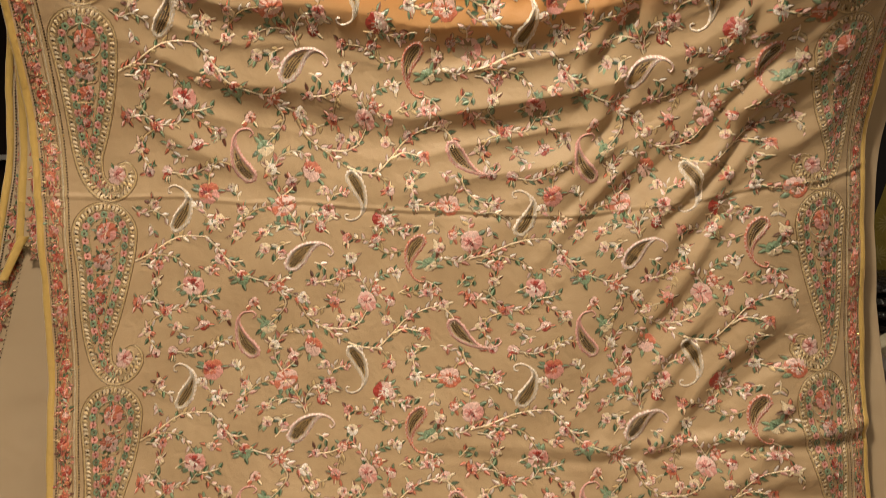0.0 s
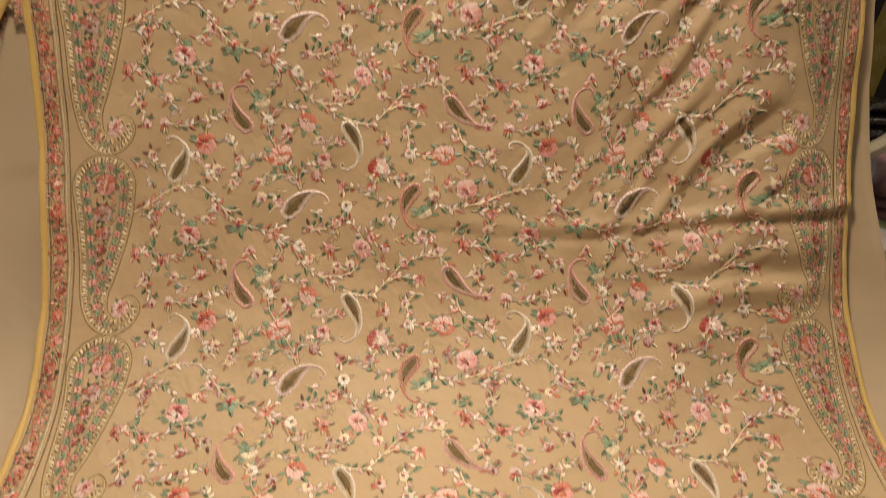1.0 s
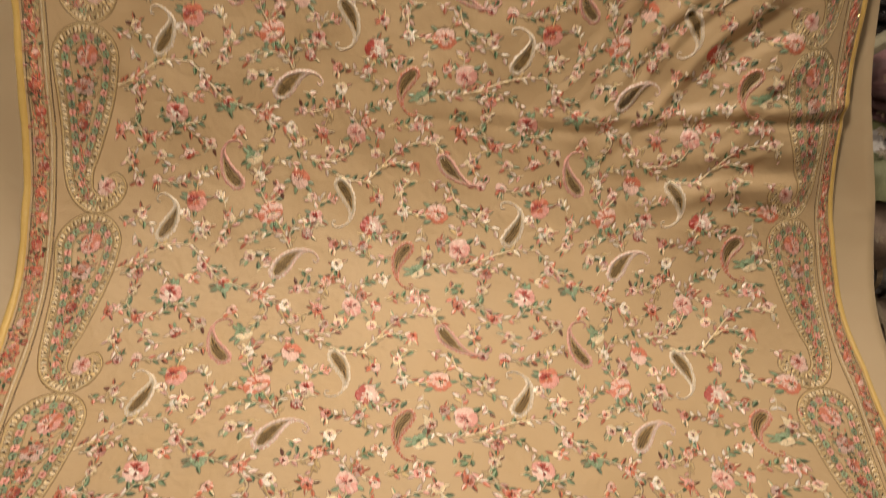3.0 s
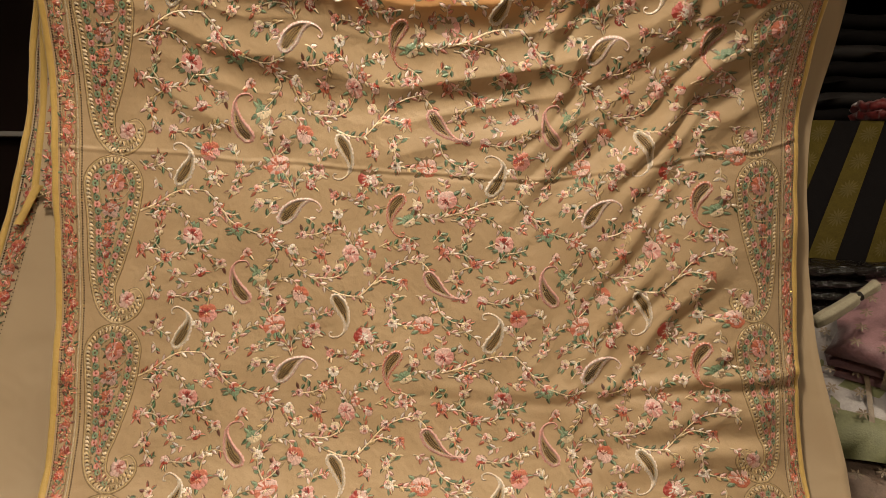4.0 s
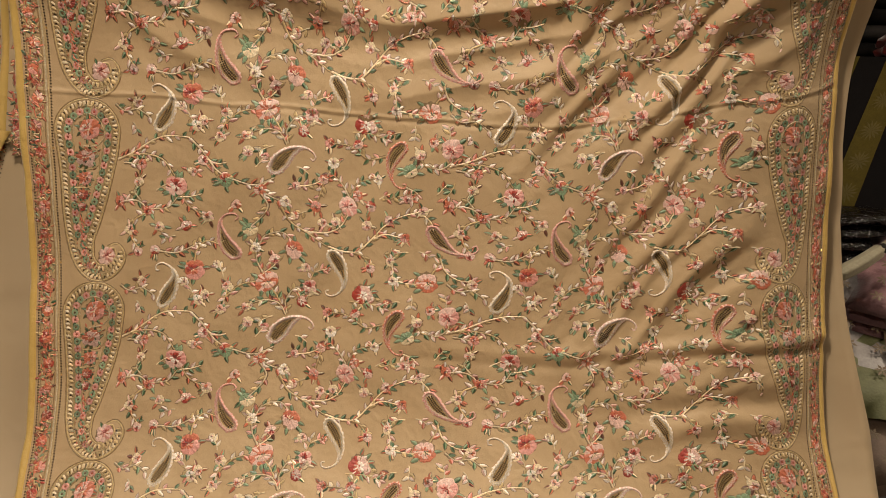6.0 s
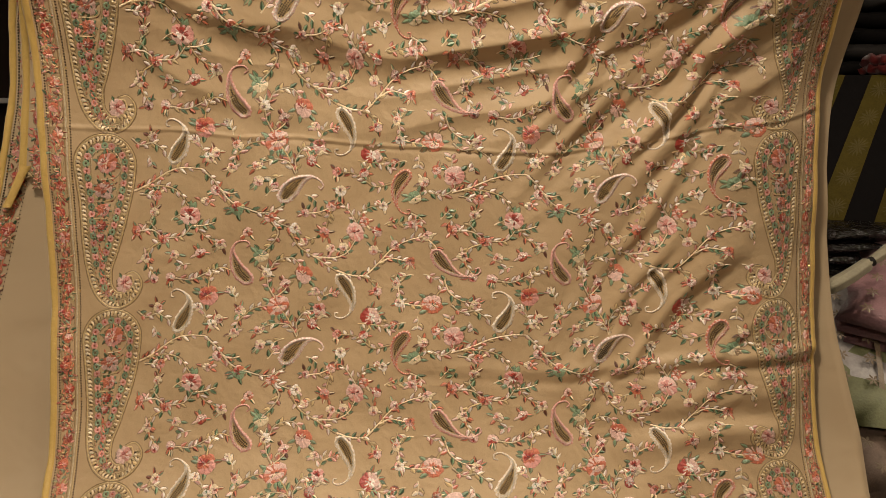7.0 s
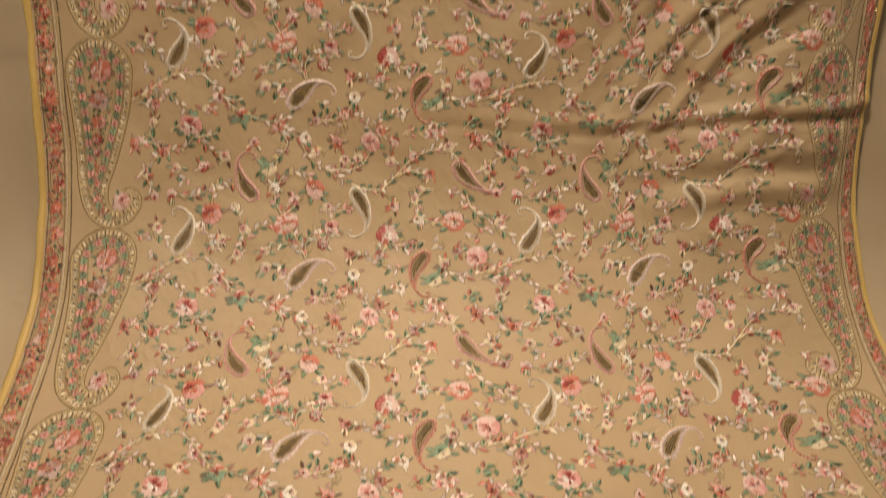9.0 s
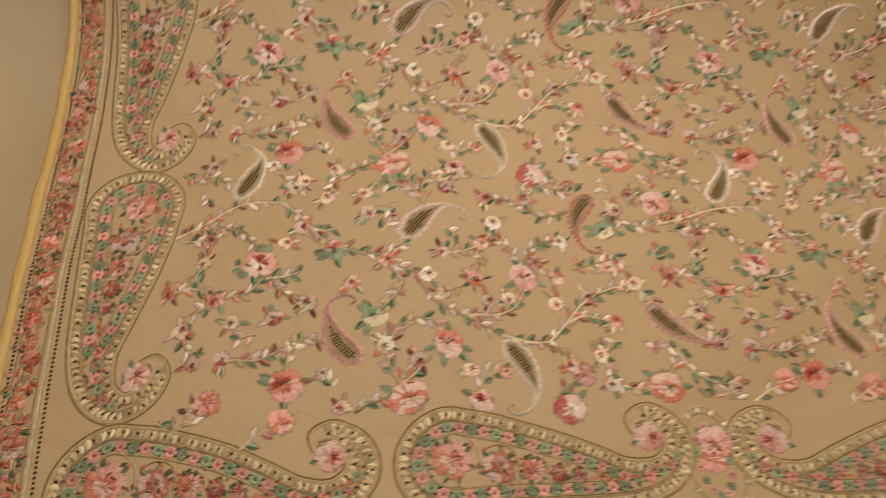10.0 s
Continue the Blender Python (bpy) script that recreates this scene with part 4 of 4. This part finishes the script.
def folded(label, at, size, turn, material, tilt=0.0, layers=4, trim=None, seed=1, pitch=0.0):
    """A folded length of cloth: rounded, sagging layers, each a mesh, with a woven trim where it shows."""
    r = random.Random(seed)
    thing = tagged(new("folded_sari"), label, "folded fabric", "piled saris")
    thing.matrix_world = pose(*at, pitch, tilt, turn)
    sx, sy, sz = size
    for k in range(layers):
        z0, t = sz * k / layers, sz / layers
        nx, ny = 12, 8
        bm = bmesh.new()
        grid = {}
        for side in (0, 1):
            for i in range(nx + 1):
                for j in range(ny + 1):
                    a, b = i / nx * 2 - 1, j / ny * 2 - 1
                    edge = max(abs(a), abs(b))
                    round_ = math.sqrt(max(0, 1 - max(0, (edge - .78) / .22) ** 2))
                    wave = .006 * math.sin(a * 5 + k + seed) * math.cos(b * 4 + seed) + .004 * math.sin(a * 11 + b * 7 + k)
                    z = z0 + t * .5 + (t * .5 * round_ * (1 if side else -1)) + wave
                    j2 = .006 * math.sin(b * 9 + k * 2 + seed)
                    grid[side, i, j] = bm.verts.new((a * sx / 2 + j2 + r.uniform(-.001, .001), b * sy / 2 + .006 * math.sin(a * 8 + k), z))
        for side in (0, 1):
            for i in range(nx):
                for j in range(ny):
                    q = [grid[side, i, j], grid[side, i + 1, j], grid[side, i + 1, j + 1], grid[side, i, j + 1]]
                    bm.faces.new(q if side else q[::-1])
        bmesh.ops.remove_doubles(bm, verts=bm.verts[:], dist=.0012)
        for f in bm.faces:
            f.smooth = True
        obj("fold", bm, material, thing)
    if trim:
        # woven border over the near end and top
        for off, wd in ((-.20, .050), (-.10, .010), (-.30, .010)):
            bm = bmesh.new()
            n = 18
            prof = [(-sy / 2 - .003, sz * .15), (-sy / 2 - .008, sz * .6), (-sy / 2 + .02, sz + .004), (0, sz + .012), (sy / 2 - .03, sz + .006)]
            cs = spline(prof, n)
            rows = [[bm.verts.new((off * sx + wd * (s - .5), y, z + .002)) for s in (0, .5, 1)] for y, z in cs]
            for p, q in zip(rows, rows[1:]):
                for i in (0, 1):
                    bm.faces.new((p[i], p[i + 1], q[i + 1], q[i]))
            obj("woven_border", bm, trim, thing, "gold woven border")
        for k in range(24):
            bm = bmesh.new()
            y, x = -sy / 2 + .03 + (k // 4) * sy / 6.6, (-.42, -.33, .05, .18)[k % 4] * sx
            mid = bm.verts.new((x, y, sz + .017))
            for i in range(6):
                a = i * math.pi / 3 + k
                tips = [bm.verts.new((x + rr * math.cos(a + d), y + rr * math.sin(a + d), sz + hh)) for d, rr, hh in ((-.35, .008, .015), (0, .014, .014), (.35, .008, .015))]
                bm.faces.new((mid, *tips))
            obj("woven_motif", bm, F_zari, thing)
    return thing


PILE = [
    ("dark brown printed sari at the foot of the pile", (1.05, 0.30, 0.845), (.56, .34, .075), 5, F_brown, 0, 3, F_zari, 30),
    ("pale brocade sari folded in the pile", (1.06, 0.31, 0.950), (.56, .34, .075), -4, F_grey, 3, 3, F_zari, 34),
    ("brown brocade sari with woven sprigs", (1.06, 0.31, 1.035), (.56, .34, .065), 6, F_brown, -3, 2, F_zari, 36),
    ("sage green silk sari folded softly", (1.08, 0.32, 1.085), (.56, .34, .080), -8, F_sage, 6, 2, None, 36),
    ("silver grey brocade sari with woven pattern", (1.09, 0.34, 1.120), (.56, .32, .075), -12, F_grey, 8, 2, F_zari, 40),
    ("sage green sari folded under others", (1.06, 0.37, 1.175), (.56, .28, .045), -8, F_sage, 4, 2, None, 38),
    ("mauve silk sari with gold zari border", (1.155, 0.29, 1.205), (.54, .30, .070), -32, F_mauve, 12, 3, F_zari, 34),
]
for k, (label, at, size, turn, m, tilt, n, trim, pitch) in enumerate(PILE):
    folded(label, at, size, turn, m, tilt, n, trim, k + 3, pitch)
folded("black sequinned sari in a shiny wrapper", (0.98, 0.54, 1.285), (.60, .26, .11), 4, F_black, 0, 4, None, 31)
folded("dark slate sari folded on the pile", (1.0, 0.62, 1.16), (.60, .24, .10), 0, F_slate, 0, 3, None, 33)
folded("dark slate sari at the bottom of the pile", (1.0, 0.68, 0.742), (.60, .18, .42), 0, F_slate, 0, 8, None, 35)

# rolled cloth tied with a band
roll = tagged(new("cloth_roll"), "pale rolled muslin tied near one end", "cloth roll")
bm = bmesh.new()
pts = spline([(-.09, 0, 0), (-.03, .0, .003), (.03, .01, .006), (.05, .012, .008), (.11, .02, .012)], 16) * .8
rad = np.interp(np.linspace(0, 1, 16), [0, .1, .55, .72, .8, 1], [.011, .014, .0125, .008, .009, .012])
loops = []
for p, r_ in zip(pts, rad):
    loops.append([bm.verts.new((p[0], p[1] + r_ * math.cos(a) * (1 + .10 * math.sin(5 * a)), p[2] + r_ * math.sin(a) * (1 + .12 * math.sin(7 * a)))) for a in np.linspace(0, 2 * math.pi, 28)[:-1]])
for p, q in zip(loops, loops[1:]):
    for i in range(27):
        bm.faces.new((p[i], p[(i + 1) % 27], q[(i + 1) % 27], q[i]))
bm.faces.new(loops[0]), bm.faces.new(loops[-1][::-1])
bmesh.ops.recalc_face_normals(bm, faces=bm.faces[:])
for f in bm.faces:
    f.smooth = True
obj("rolled_cloth", bm, F_cream, roll)
bm = bmesh.new()
bmesh.ops.create_cone(bm, segments=20, radius1=.0095, radius2=.0095, depth=.010, matrix=pose(*pts[11], 0, 90, 0))
obj("tie", bm, F_slate, roll, "grey tie band")
roll.matrix_world = pose(0.868, 0.28, 1.320, 0, -22, 12)

# black sari with olive brocade stripes, draped over the cabinet behind
drop = tagged(new("striped_sari"), "black sari with broad olive gold brocade stripes, draped", "sari")
obj("back_shelf", block((0.62, 0.80, 0.0), (1.9, 1.18, 1.36), .006), M_wood)
tagged(bpy.data.objects["back_shelf"], "low dark wooden cabinet behind the pile", "cabinet")


def hung(s, t):
    z = 1.74 - t * .42
    return (0.735 + s * .62 - .24 * t, 0.80 - .20 * t + .018 * math.sin(s * 13) * t - .03, z)


def strip(s0, s1, material, name, lift, label=""):
    bm = bmesh.new()
    rows = []
    for j in range(25):
        rows.append([])
        for i in range(9):
            x, y, z = hung(s0 + (s1 - s0) * i / 8, j / 24)
            rows[-1].append(bm.verts.new((x, y - lift, z)))
    for p, q in zip(rows, rows[1:]):
        for i in range(8):
            f = bm.faces.new((p[i], p[i + 1], q[i + 1], q[i]))
            f.smooth = True
    ob = obj(name, bm, material, drop, label)
    return ob


for k in range(5):
    strip(k * .2, k * .2 + .2, F_ink, "cloth", 0)
    strip(k * .2 + .05, k * .2 + .145, F_olive, "brocade_stripe", .003, "olive gold brocade stripe with medallions")
    for j in range(6):
        s0, t0 = k * .2 + .10, (j + .5) / 6
        bm = bmesh.new()
        mid = Vector(hung(s0, t0)) - Vector((0, .006, 0))
        heart = bm.verts.new(mid)
        for ring_r, n in ((.024, 14), (.012, 8)):
            for i in range(n):
                tip = []
                for da, rr in ((-.16, .62), (0, 1), (.16, .62)):
                    a = i * 2 * math.pi / n + da
                    x, y, z = hung(s0 + ring_r * rr * math.cos(a) / .62, t0 - ring_r * rr * math.sin(a) / .42)
                    tip.append(bm.verts.new((x, y - .005 - .001 * (ring_r < .02), z)))
                bm.faces.new((heart, *tip))
        obj("medallion", bm, F_zari2, drop)

# shelf of dark folded cloths higher up, with pale fold edges
rack = tagged(new("wall_shelf"), "dark wooden wall shelf with folded cloths", "shelf")
obj("board", block((0.80, 0.86, 1.640), (1.9, 1.19, 1.665), .003), M_wood, rack)
obj("board", block((0.80, 0.86, 2.10), (1.9, 1.19, 2.125), .003), M_wood, rack)
obj("side_panel", block((0.775, 0.86, 1.30), (0.799, 1.19, 2.3), .003), M_wood, rack)
for k in range(9):
    folded("thin dark folded cloth in a shelf stack", (1.25 + .012 * (k % 3), 1.0, 1.667 + k * .042), (.50, .24, .038), (k % 3 - 1) * 3, (F_slate, F_ink, F_ink)[k % 3], 0, 1, None, 50 + k)
folded("dark red cloth lying in front of the shelf", (1.20, 0.80, 1.745), (.10, .10, .045), 12, F_red, 0, 2, None, 77)

# dark cabinet on the other side with a pale metal shelf edge
cab = tagged(new("tall_cabinet"), "tall dark wooden cabinet with a pale metal shelf edge", "cabinet")
obj("body", block((-1.7, 0.75, 0), (-0.62, 1.18, 2.4), .006), M_wood, cab)
obj("shelf_edge", block((-1.7, 0.712, 1.678), (-0.66, 0.748, 1.690), .002), M_metal, cab, "pale metal shelf edge")
obj("door", block((-1.68, 0.725, 0.1), (-0.64, 0.749, 1.62), .004), M_wood, cab)
